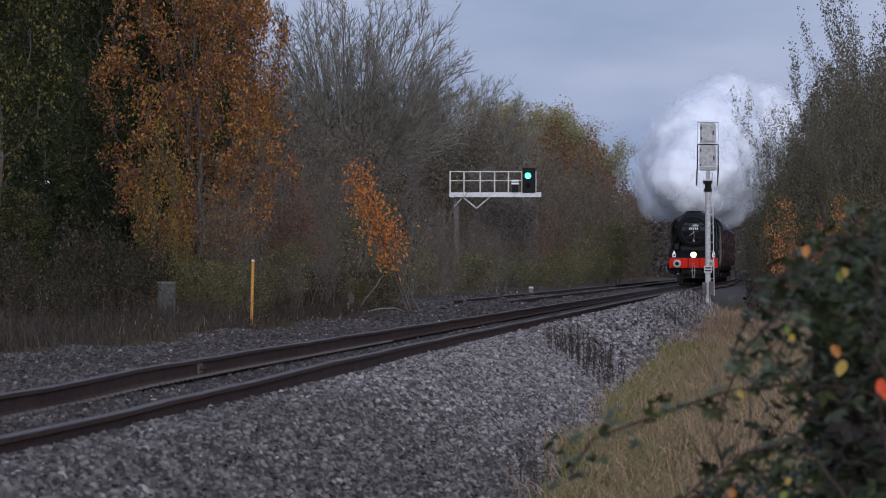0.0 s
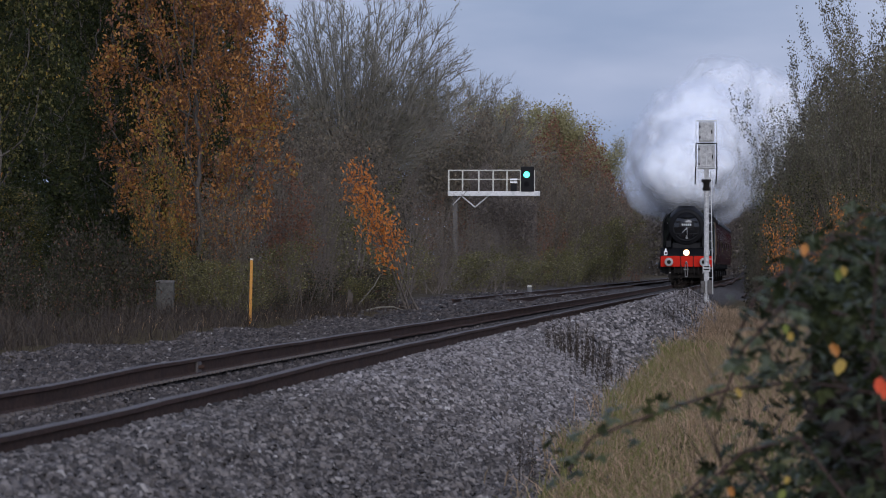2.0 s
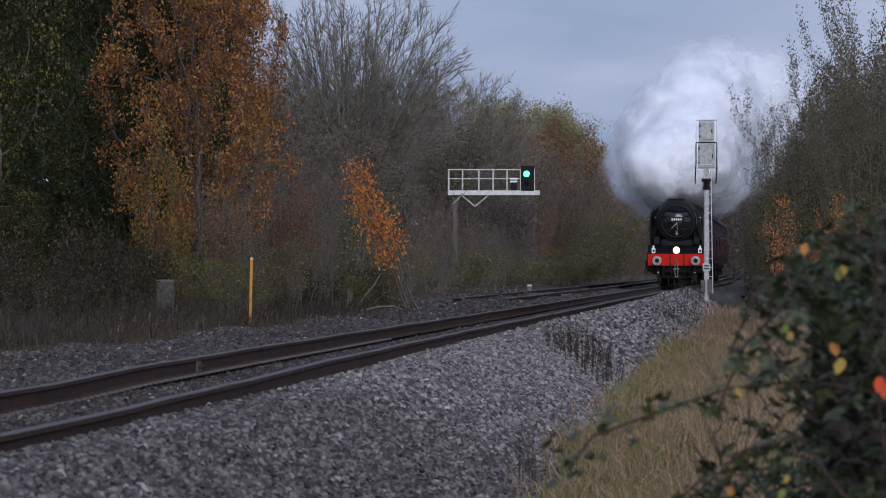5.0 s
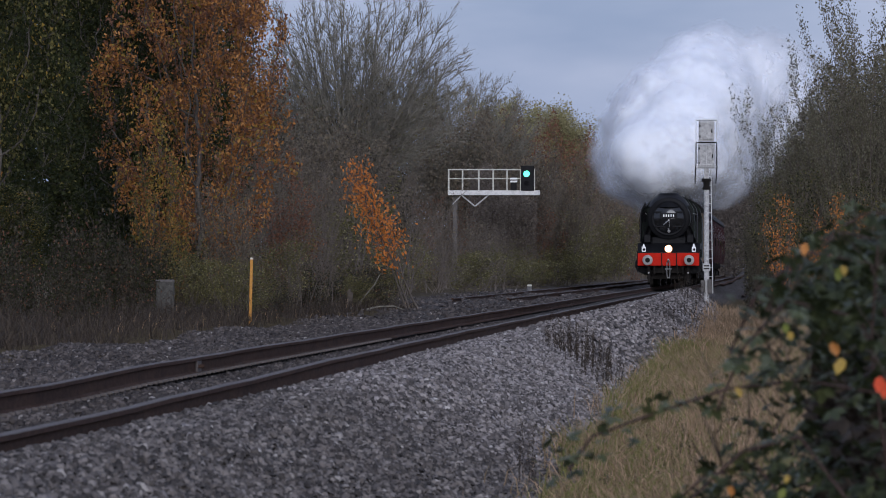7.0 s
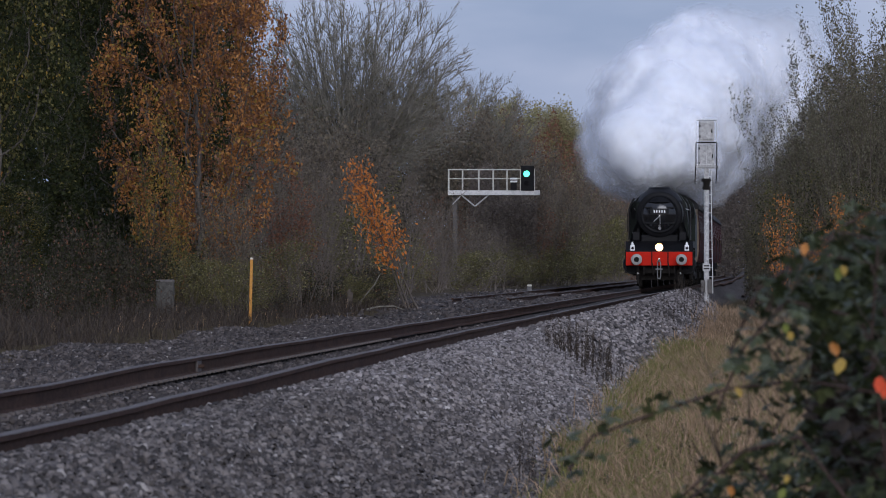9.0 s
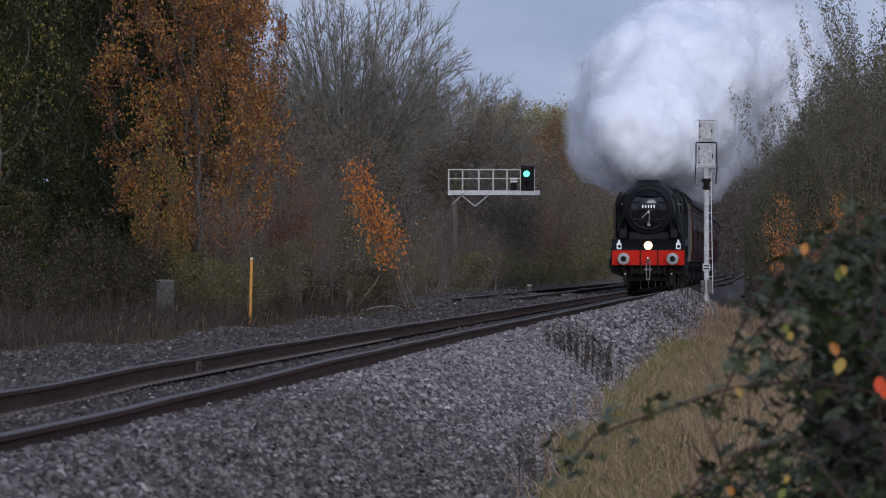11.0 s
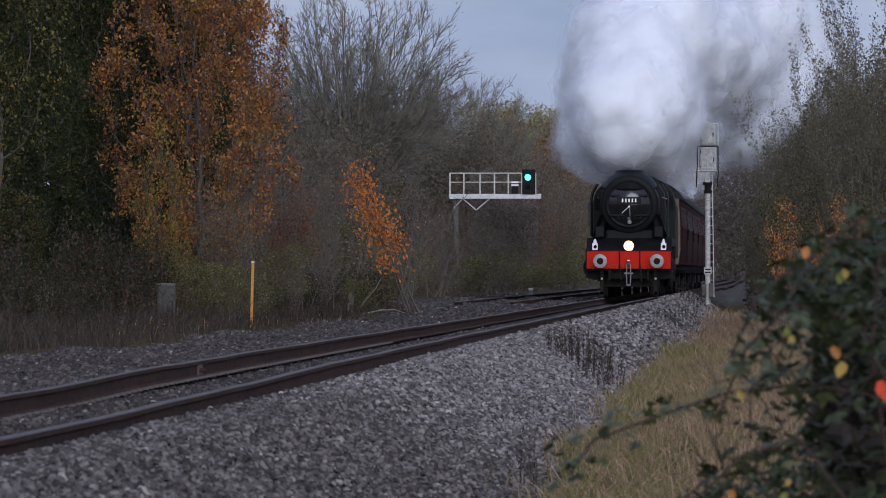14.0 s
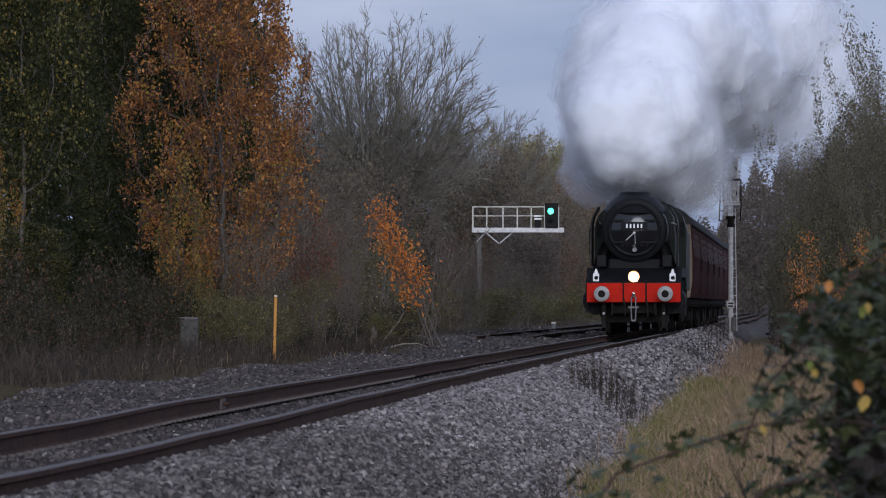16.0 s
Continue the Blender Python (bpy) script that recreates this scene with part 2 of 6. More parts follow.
# ---- shape tools ----
rng = np.random.default_rng(7)


def part(name, bm, material, parent, label=""):
    """Links a bmesh or a mesh as one object under parent."""
    if isinstance(bm, bmesh.types.BMesh):
        me = bpy.data.meshes.new(name)
        bm.to_mesh(me)
        bm.free()
    else:
        me = bm
    if material and not me.materials:
        me.materials.append(material)
    ob = new(name, me)
    ob.parent = parent
    if label:
        tagged(ob, label)
    return ob


def thing(name, label, category, at=None, group="", kind=""):
    ob = tagged(new(name), label, category, group, kind)
    if at is not None:
        ob.matrix_world = at
    return ob


def box(bm, x0, x1, y0, y1, z0, z1, bevel=0.0):
    r = bmesh.ops.create_cube(bm, size=1, matrix=Matrix.LocRotScale(((x0 + x1) / 2, (y0 + y1) / 2, (z0 + z1) / 2), None, (x1 - x0, y1 - y0, z1 - z0)))
    if bevel:
        es = list({e for v in r["verts"] for e in v.link_edges})
        bmesh.ops.bevel(bm, geom=es, offset=bevel, segments=2, affect="EDGES", profile=0.5)
    return bm


def boxes(*rows, bevel=0.0):
    bm = bmesh.new()
    for r in rows:
        box(bm, *r, bevel=bevel)
    return bm


def rod(bm, p, q, r1, r2=None, seg=10, caps=True):
    """A round bar from p to q."""
    p, q = Vector(p), Vector(q)
    d = q - p
    m = Matrix.Translation((p + q) / 2) @ d.to_track_quat("Z", "Y").to_matrix().to_4x4()
    bmesh.ops.create_cone(bm, cap_ends=caps, segments=seg, radius1=r1, radius2=r1 if r2 is None else r2, depth=d.length, matrix=m)
    return bm


def rods(*rows, seg=10):
    bm = bmesh.new()
    for r in rows:
        rod(bm, *r, seg=seg)
    return bm


def smooth(ob, angle=40):
    for p in ob.data.polygons:
        p.use_smooth = True
    ob.data.set_sharp_from_angle(angle=radians(angle))
    return ob


def lathe(profile, axis="y", seg=40):
    """Turns (distance along axis, radius) points round the axis."""
    bm = bmesh.new()
    rings = []
    for a, r in profile:
        ring = []
        for k in range(seg):
            t = 2 * math.pi * k / seg
            u, v = r * math.cos(t), r * math.sin(t)
            ring.append(bm.verts.new((u, a, v) if axis == "y" else ((a, u, v) if axis == "x" else (u, v, a))))
        rings.append(ring)
    for r0, r1 in zip(rings, rings[1:]):
        for k in range(seg):
            bm.faces.new((r0[k], r0[(k + 1) % seg], r1[(k + 1) % seg], r1[k]))
    for ring in (rings[0], rings[-1]):
        bm.faces.new(ring)
    bmesh.ops.remove_doubles(bm, verts=bm.verts, dist=1e-5)
    bmesh.ops.recalc_face_normals(bm, faces=bm.faces)
    return bm


def extrude_outline(pts, axis, a, b):
    """A prism: an outline of 2D points pushed from a to b along axis. Outline: (y, z) along x, (x, z) along y, (x, y) along z."""
    bm = bmesh.new()
    put = {"x": lambda u, v, w: (w, u, v), "y": lambda u, v, w: (u, w, v), "z": lambda u, v, w: (u, v, w)}[axis]
    lo, hi = [bm.verts.new(put(u, v, a)) for u, v in pts], [bm.verts.new(put(u, v, b)) for u, v in pts]
    bm.faces.new(lo), bm.faces.new(hi[::-1])
    for k in range(len(pts)):
        j = (k + 1) % len(pts)
        bm.faces.new((lo[k], hi[k], hi[j], lo[j]))
    bmesh.ops.recalc_face_normals(bm, faces=bm.faces)
    return bm


def raw_mesh(name, verts, faces, material):
    """A mesh from numpy arrays; all faces with the same number of corners."""
    me = bpy.data.meshes.new(name)
    n, k = faces.shape
    me.vertices.add(len(verts))
    me.vertices.foreach_set("co", np.asarray(verts, np.float32).ravel())
    me.loops.add(n * k)
    me.loops.foreach_set("vertex_index", faces.astype(np.int32).ravel())
    me.polygons.add(n)
    me.polygons.foreach_set("loop_start", np.arange(0, n * k, k, dtype=np.int32))
    me.update(calc_edges=True)
    me.materials.append(material)
    return me


def unit(v):
    return v / np.maximum(np.linalg.norm(v, axis=-1, keepdims=True), 1e-9)


def twig_mesh(name, segs, material, sides=3):
    """Tapered sticks: rows of x, y, z, x, y, z, radius, radius."""
    s = np.asarray(segs)
    p, q, ra, rb = s[:, 0:3], s[:, 3:6], s[:, 6], s[:, 7]
    d = unit(q - p)
    side = unit(np.cross(d, np.where(np.abs(d[:, 2:3]) > 0.9, [[1.0, 0, 0]], [[0, 0, 1.0]])))
    other = np.cross(d, side)
    rings = []
    for base, r in ((p, ra), (q, rb)):
        for k in range(sides):
            a = 2 * math.pi * k / sides
            rings.append(base + r[:, None] * (math.cos(a) * side + math.sin(a) * other))
    verts = np.stack(rings, 1).reshape(-1, 3)
    off = (np.arange(len(s)) * 2 * sides)[:, None]
    quads = np.concatenate([off + np.array([[k, (k + 1) % sides, sides + (k + 1) % sides, sides + k]]) for k in range(sides)])
    return raw_mesh(name, verts, quads, material)


def ribbon_mesh(name, segs, material, r):
    """The finest twigs: one narrow blade each."""
    s = np.asarray(segs)
    p, q = s[:, 0:3], s[:, 3:6]
    side = unit(np.cross(unit(q - p), r.normal(size=p.shape)))
    a, b = side * s[:, 6:7], side * s[:, 7:8]
    return raw_mesh(name, np.stack([p - a, p + a, q + b, q - b], 1).reshape(-1, 3), np.arange(4 * len(s)).reshape(-1, 4), material)


def leaf_mesh(name, at, size, material, r, shape=0.55, droop=0.0, vary=0.35, far=False):
    """Pointed leaves (four corners each) at the given places, turned every way."""
    n = len(at)
    u = unit(r.normal(size=(n, 3)) + [0, 0, -droop])
    v = unit(np.cross(u, r.normal(size=(n, 3))))
    s = (size * (1 + vary * r.uniform(-1, 1, n)))[:, None]
    if far:
        verts = np.stack([at - u * s / 2, at + (u * 0.3 + v * shape) * s * 0.62, at + (u * 0.3 - v * shape) * s * 0.62], 1).reshape(-1, 3)
        return raw_mesh(name, verts, np.arange(3 * n).reshape(-1, 3), material)
    verts = np.stack([at - u * s / 2, at + v * s * shape / 2, at + u * s / 2, at - v * s * shape / 2], 1).reshape(-1, 3)
    return raw_mesh(name, verts, np.arange(4 * n).reshape(-1, 4), material)


def grow(r, height, stems=1, levels=3, kids=(9, 7, 5), angle=48, up=0.25, ratio=0.5, thick=0.12, bare=0.25, spread=0.0, wander=0.14, steps=(7, 5, 4, 3), fan=(0.05, 0.45), thin=0.5, fork=0.0):
    """Branching sticks of a tree or bush that stands at the origin. Returns sticks and, for each, its order."""
    segs, order = [], []

    def limb(p, d, length, rad, level):
        n = steps[min(level, len(steps) - 1)]
        pts, dirs = [p], [d]
        for _ in range(n):
            d = unit(d + r.normal(scale=wander * (0.5 if level == 0 and stems == 1 else 1), size=3) + np.array([0, 0, up * 0.3]))
            p = p + d * length / n
            pts.append(p), dirs.append(d)
        for k in range(n):
            ra, rb = rad * (1 - 0.85 * k / n), rad * (1 - 0.85 * (k + 1) / n)
            segs.append((*pts[k], *pts[k + 1], ra, rb)), order.append(level)
        if level < levels:
            lo = bare if level == 0 else 0.15
            for j in range(kids[level]):
                f = lo + (1 - lo) * (j + r.uniform(0.1, 0.9)) / kids[level]
                k = min(n - 1, int(f * n))
                base = pts[k] + (pts[k + 1] - pts[k]) * (f * n - k)
                ax = unit(np.cross(dirs[k], r.normal(size=3)))
                a = radians(angle * r.uniform(0.6, 1.3))
                nd = unit(dirs[k] * math.cos(a) + ax * math.sin(a) + np.array([0, 0, up]))
                limb(base, nd, length * ratio * r.uniform(0.6, 1.25) * (1.15 - 0.55 * f if level == 0 else 1.0), rad * thin * (1.1 - 0.6 * f), level + 1)

    if fork:
        # a short trunk from which the limbs spread evenly into a dome
        segs.append((0, 0, -0.2, 0.05, 0, fork + 0.3, thick * 2.4, thick * 1.7)), order.append(0)
        for k in range(stems):
            f, a = (k + 0.5) / stems, k * 2.39996
            lean = radians(fan[0] + (fan[1] - fan[0]) * math.sqrt(f))
            d = np.array([math.sin(lean) * math.cos(a), math.sin(lean) * math.sin(a), math.cos(lean)])
            limb(np.array([0, 0, fork * r.uniform(0.75, 1.1)]), d, (height - fork) * (1 - 0.34 * f) * r.uniform(0.9, 1.08), thick * (1 - 0.4 * f), 0)
        stems = 0
    for _ in range(stems):
        a, o = r.uniform(0, 2 * math.pi), spread * math.sqrt(r.uniform())
        lean = 0.06 if stems == 1 else r.uniform(*fan)
        limb(np.array([o * math.cos(a), o * math.sin(a), -0.1]), unit(np.array([lean * math.cos(a), lean * math.sin(a), 1.0])),
             height * (r.uniform(0.88, 1.0) if stems == 1 else r.uniform(0.6, 1.0)), thick, 0)
    return np.array(segs), np.array(order)


def dome_goals(r, n, outline, lumps=0.18, hollow=0.45):
    """Points that fill a crown: outline gives rows of height and radius."""
    zs, rs = [o[0] for o in outline], [o[1] for o in outline]
    z, a = r.uniform(zs[0], zs[-1], 4 * n), r.uniform(0, 2 * np.pi, 4 * n)
    rad = np.interp(z, zs, rs)
    keep = r.uniform(size=4 * n) < (rad / max(rs)) ** 1.6
    z, a, rad = z[keep][:n], a[keep][:n], rad[keep][:n]
    rad = rad * (1 + lumps * np.sin(3 * a + 1.3 * z) * np.cos(1.9 * z + a) + 0.6 * lumps * np.sin(5 * a - 2.3 * z)) * r.uniform(size=len(z)) ** hollow
    return np.stack([rad * np.cos(a), rad * np.sin(a), z], 1)


def reach(r, goals, fork, step, kill, tip, twigs, twig_len, power=2.2, rise=0.25, jitter=0.22):
    """Limbs that grow from a short trunk towards the goals, forking on the way. Returns sticks and orders."""
    nodes, parent = [np.array([0, 0, -0.2])], [-1]
    while nodes[-1][2] < fork:
        nodes.append(nodes[-1] + [r.normal(scale=0.04), r.normal(scale=0.04), step]), parent.append(len(nodes) - 2)
    pts = np.array(nodes)
    dist = np.linalg.norm(goals[:, None] - pts[None], axis=2)
    near, best = dist.argmin(1), dist.min(1)
    for _ in range(110):
        alive = best > kill
        if not alive.any():
            break
        g, k = goals[alive], near[alive]
        pull = np.zeros_like(pts)
        np.add.at(pull, k, unit(g - pts[k]))
        use = np.unique(k)
        d = unit(unit(pull[use]) + r.normal(scale=jitter, size=(len(use), 3)) + [0, 0, rise])
        fresh = pts[use] + d * step
        first = len(pts)
        pts = np.concatenate([pts, fresh])
        parent.extend(use.tolist())
        dist = np.linalg.norm(goals[:, None] - fresh[None], axis=2)
        m = dist.min(1)
        better = m < best
        near = np.where(better, first + dist.argmin(1), near)
        best = np.where(better, m, best)
    n = len(pts)
    load = np.zeros(n)
    for k in range(n - 1, 0, -1):
        load[k] = max(load[k], tip ** power)
        load[parent[k]] += load[k]
    rad = load ** (1 / power)
    pa = np.array(parent[1:])
    segs = np.concatenate([pts[pa], pts[1:], np.minimum(rad[pa], rad[1:] * 1.5)[:, None], rad[1:, None]], 1)
    order = np.where(rad[1:] > tip * 5, 0, np.where(rad[1:] > tip * 1.9, 1, 2))
    # fine twigs off the thin sticks
    thin = segs[order == 2]
    b = thin[r.integers(0, len(thin), twigs)]
    f = r.uniform(size=(twigs, 1))
    p = b[:, 0:3] * (1 - f) + b[:, 3:6] * f
    d = unit(unit(b[:, 3:6] - b[:, 0:3]) + r.normal(scale=0.5, size=(twigs, 3)) + [0, 0, 0.2])
    q = p + d * (twig_len * r.uniform(0.5, 1.3, (twigs, 1)))
    fine = np.concatenate([p, q, np.full((twigs, 1), tip * 0.75), np.full((twigs, 1), tip * 0.4)], 1)
    return np.concatenate([segs, fine]), np.concatenate([order, np.full(twigs, 3)])


def leaf_places(r, segs, order, level, n, scatter, clump=1):
    s = segs[order >= level]
    pick = s[np.repeat(r.integers(0, len(s), n // clump + 1), clump)[:n]]
    f = np.repeat(r.uniform(0, 1, (n // clump + 1, 1)), clump, 0)[:n]
    return pick[:, 0:3] * (1 - f) + pick[:, 3:6] * f + r.normal(scale=scatter, size=(n, 3))

# ---- ground and railway ----
TRACK_X, SIDING_X, GAUGE = -4.65, -8.08, 1.435
PROFILE = [(-900, 0.6), (-40, 0.4), (-14, 0.12), (-9.6, -0.08), (-8.4, -0.16), (-6.4, -0.15), (-5.6, -0.14), (-5.46, -0.17), (-5.3, -0.2), (-4.0, -0.18), (-3.86, -0.15), (-3.75, -0.13), (-3.3, -0.15),
           (-2.6, -0.44), (-2.0, -0.72), (-1.2, -0.74), (-0.4, -0.55), (0.6, -0.3), (3, 0.1), (12, 0.4), (900, 0.6)]


def ground_z(x, y):
    z = np.interp(x, [p[0] for p in PROFILE], [p[1] for p in PROFILE])
    off = np.clip(np.abs(x - TRACK_X) - 1.2, 0, 1)
    z = z + off * 0.05 * np.sin(y * 0.21 + np.sin(x * 1.7) * 1.5) + off * 0.03 * np.sin(y * 0.83 + x * 2.1)
    # the shoulder is heaped up on the near stretch and falls away past it
    heap = np.interp(y, [0, 100, 116, 126, 145, 190, 235, 310, 360], [0.05, 0.05, 0.02, -0.1, -0.02, 0.27, 0.35, 0.35, 0.1]) * np.interp(x, [-3.42, -3.05, -2.35, -1.6], [0, 1, 0.85, 0])
    # packed up against the high rail
    crest = np.interp(y, [0, 45, 62, 76, 100, 150, 230, 330], [0.045, 0.045, 0.04, 0.03, 0.05, 0.06, 0.06, 0.0]) * np.interp(x, [-3.86, -3.78, -3.3, -2.9], [0, 1, 1, 0])
    # far off, the ground right of the line climbs as a stony ramp
    ramp_up = np.interp(y, [430, 640, 4000], [0, 2.6, 2.6]) * np.interp(x, [-3.2, -1.6], [0, 1])
    return z + heap + crest + ramp_up


def toe_line(y):
    """Where the ballast ends and the grass of the near bank begins."""
    return np.interp(y, [40, 50, 61, 76, 95, 115, 150, 196, 260], [-1.05, -1.3, -1.55, -1.68, -1.7, -1.8, -1.95, -1.8, -1.9]) + 0.09 * np.sin(y * 0.31) + 0.06 * np.sin(y * 1.3)


def make_ground():
    xs = np.unique(np.concatenate([np.linspace(-900, -40, 12), np.linspace(-40, -10, 16), np.arange(-10, 1.5, 0.2), np.linspace(1.5, 12, 14), np.linspace(12, 900, 12)]))
    ys = np.unique(np.concatenate([[-300, -100, -40], np.arange(-10, 320, 1.1), np.arange(320, 900, 12), np.linspace(900, 4200, 18)]))
    gx, gy = np.meshgrid(xs, ys)
    gz = ground_z(gx, gy) + np.where(np.abs(gx + 5) < 5, 0, 0.04) * rng.normal(size=gx.shape) * 0.5
    nx, ny = len(xs), len(ys)
    idx = np.arange(nx * ny).reshape(ny, nx)
    quads = np.stack([idx[:-1, :-1], idx[:-1, 1:], idx[1:, 1:], idx[1:, :-1]], -1).reshape(-1, 4)
    me = raw_mesh("ground", np.stack([gx, gy, gz], -1).reshape(-1, 3), quads, M["ground"])
    edge_r = toe_line(gy)
    edge_l = np.where(gy > 215, -10.2, -8.42) + 0.12 * np.sin(gy * 0.4)
    edge_r = np.where(gy > 420, 1.2, edge_r)
    grit = np.clip((edge_r - gx) / 0.35, 0, 1) * np.clip((gx - edge_l) / 0.4, 0, 1)
    at = me.attributes.new("grit", "FLOAT", "POINT")
    at.data.foreach_set("value", grit.astype(np.float32).ravel())
    for p in me.polygons:
        p.use_smooth = True
    tagged(new("ground", me), "brown soil and grey stone chippings beside the railway line", "ground", kind="structure")


def stones(name, n, x0, x1, y0, y1, size, r, lift=0.3, mat="stone"):
    """Loose angular stones lying on the ground between the given lines."""
    x, y = r.uniform(x0, x1, n), r.uniform(y0, y1, n)
    edge = toe_line(y) - 0.03
    keep = (x > -0.0895 * y) & (x < edge + r.normal(scale=0.14, size=n)) & (np.abs(x - TRACK_X + GAUGE / 2 + 0.036) > 0.07) & (np.abs(x - TRACK_X - GAUGE / 2 - 0.036) > 0.07)
    if y0 == 64:
        # fresh pale stone runs out into the older heap
        keep &= r.uniform(size=n) < np.clip((y - 64) / 28, 0, 1)
    x, y = x[keep], y[keep]
    n = len(x)
    s = size * np.clip(np.exp(r.normal(scale=0.25, size=n)), 0.6, 1.5)
    c = np.stack([x, y, ground_z(x, y) + s * (lift + r.uniform(-0.2, 0.15, n))], 1)
    # each a block on four feet with a smaller turned top
    ring = [(math.cos(k * math.pi / 2), math.sin(k * math.pi / 2)) for k in range(4)]
    lump = np.array([(1.0 * u - 0.6 * v, 0.85 * v + 0.6 * u, -0.6) for u, v in ring] + [(0.72 * u, 0.66 * v, 0.5) for u, v in ring], float)
    v = lump[None] * (0.47 * s[:, None, None]) * r.uniform(0.75, 1.2, (n, 8, 1)) + r.normal(scale=0.08, size=(n, 8, 3)) * s[:, None, None]
    a = r.uniform(0, 2 * np.pi, n)
    ca, sa = np.cos(a)[:, None], np.sin(a)[:, None]
    tilt = r.uniform(-0.75, 0.75, n)[:, None]
    vx, vy, vz = v[..., 0] * ca - v[..., 1] * sa, v[..., 0] * sa + v[..., 1] * ca, v[..., 2]
    v = np.stack([vx, vy * np.cos(tilt) - vz * np.sin(tilt), vy * np.sin(tilt) + vz * np.cos(tilt)], -1) + c[:, None, :]
    tri = np.array([(k, (k + 1) % 4, 4 + (k + 1) % 4) for k in range(4)] + [(k, 4 + (k + 1) % 4, 4 + k) for k in range(4)] + [(4, 5, 6), (4, 6, 7)])
    f = (np.arange(n)[:, None, None] * 8 + tri[None]).reshape(-1, 3)
    return tagged(new(name, raw_mesh(name, v.reshape(-1, 3), f, M[mat])), "loose grey granite ballast stones heaped along the track", "ballast", kind="stuff")


RAIL = [(-0.07, -0.159), (0.07, -0.159), (0.07, -0.148), (0.01, -0.128), (0.01, -0.045), (0.035, -0.034), (0.035, -0.006), (0.028, 0.0),
        (-0.028, 0.0), (-0.035, -0.006), (-0.035, -0.034), (-0.01, -0.045), (-0.01, -0.128), (-0.07, -0.148)]


# how far the rails of the main line have settled or been packed up, by distance
LOW_RAIL = ([40, 60, 68, 76, 90, 115, 160, 300], [-0.027, -0.027, -0.021, 0.006, 0.015, 0.016, 0.01, 0.0])
HIGH_RAIL = ([40, 53, 64, 80, 110, 165, 230, 330], [0.008, 0.002, 0.016, 0.042, 0.053, 0.045, 0.04, 0.01])


def rail_mesh(y0, y1, packing=None):
    """A flat-bottomed rail with a worn bright head, slightly wavy along its length."""
    n = int((y1 - y0) / 3)
    ys = np.linspace(y0, y1, n + 1)
    bm = bmesh.new()
    rings = []
    for y in ys:
        dz = 0.003 * math.sin(y * 0.35) + 0.002 * math.sin(y * 0.9 + 1) + (float(np.interp(y, *packing)) if packing else 0.0)
        rings.append([bm.verts.new((u, y, v + dz)) for u, v in RAIL])
    k = len(RAIL)
    for r0, r1 in zip(rings, rings[1:]):
        for j in range(k):
            f = bm.faces.new((r0[j], r0[(j + 1) % k], r1[(j + 1) % k], r1[j]))
            f.material_index = 1 if j in (6, 7, 8) else 0
    bm.faces.new(rings[0]), bm.faces.new(rings[-1])
    bmesh.ops.recalc_face_normals(bm, faces=bm.faces)
    me = bpy.data.meshes.new("rail")
    bm.to_mesh(me)
    bm.free()
    me.materials.append(M["rail_side"]), me.materials.append(M["rail_top"])
    return me


def make_track(name, x, y0, y1, label):
    tr = thing(name, label, "railway track", kind="structure")
    for s, packing in ((-1, LOW_RAIL), (1, HIGH_RAIL)):
        me = rail_mesh(y0, y1, packing if x == TRACK_X else None)
        part("rail", me, None, tr).location = (x + s * (GAUGE / 2 + 0.036), 0, 0)
    return tr


make_ground()
main_track = make_track("railway_track", TRACK_X, -30, 890, "rusty steel rails with worn bright heads bedded in ballast")
siding_track = make_track("railway_track", SIDING_X, 244, 890, "second line of rusty rails sunk in grey ballast")
# a bolted joint in the far rail, and a row of rail clips
joint = part("fishplate", boxes((-0.012, 0.012, -0.28, 0.28, -0.05, 0.05), bevel=0.006), M["rail_top"], main_track, "bolted joint plate on the rail's web")
joint.location = (TRACK_X - GAUGE / 2 - 0.036 + 0.026, 83.5, -0.078)
bolt = rods(((0, 0, 0), (0.03, 0, 0), 0.018), seg=6)
bolt_me = bpy.data.meshes.new("bolt")
bolt.to_mesh(bolt_me)
bolt.free()
bolt_me.materials.append(M["rail_side"])
for k in range(4):
    b = part("bolt", bolt_me, None, joint)
    b.location = (0.012, -0.21 + 0.14 * k, 0)
sr = np.random.default_rng(3)
stones("ballast", 52000, -3.9, -1.2, 36, 92, 0.039, sr, 0.18)
stones("ballast", 56000, -3.9, -1.5, 64, 126, 0.041, sr, 0.35, "stone_pale")
stones("ballast", 15000, -3.9, -1.75, 126, 300, 0.064, sr, 0.25, "stone_pale")
stones("ballast", 19000, -5.36, -3.97, 46, 170, 0.044, sr, 0.15, "stone_old")
stones("ballast", 32000, -8.5, -5.44, 62, 165, 0.048, sr, 0.12, "stone_old")
stones("ballast", 9000, -10.2, -5.44, 165, 330, 0.08, sr, 0.1, "stone_old")
clip = boxes((-0.025, 0.025, -0.05, 0.05, -0.012, 0.014), bevel=0.006)
clip_me = bpy.data.meshes.new("rail_clip")
clip.to_mesh(clip_me)
clip.free()
clip_me.materials.append(M["rail_top"])
for k in range(110):
    part("rail_clip", clip_me, None, main_track).location = (TRACK_X - GAUGE / 2 + 0.06, 52 + 0.65 * k, -0.15 + float(np.interp(52 + 0.65 * k, *LOW_RAIL)))


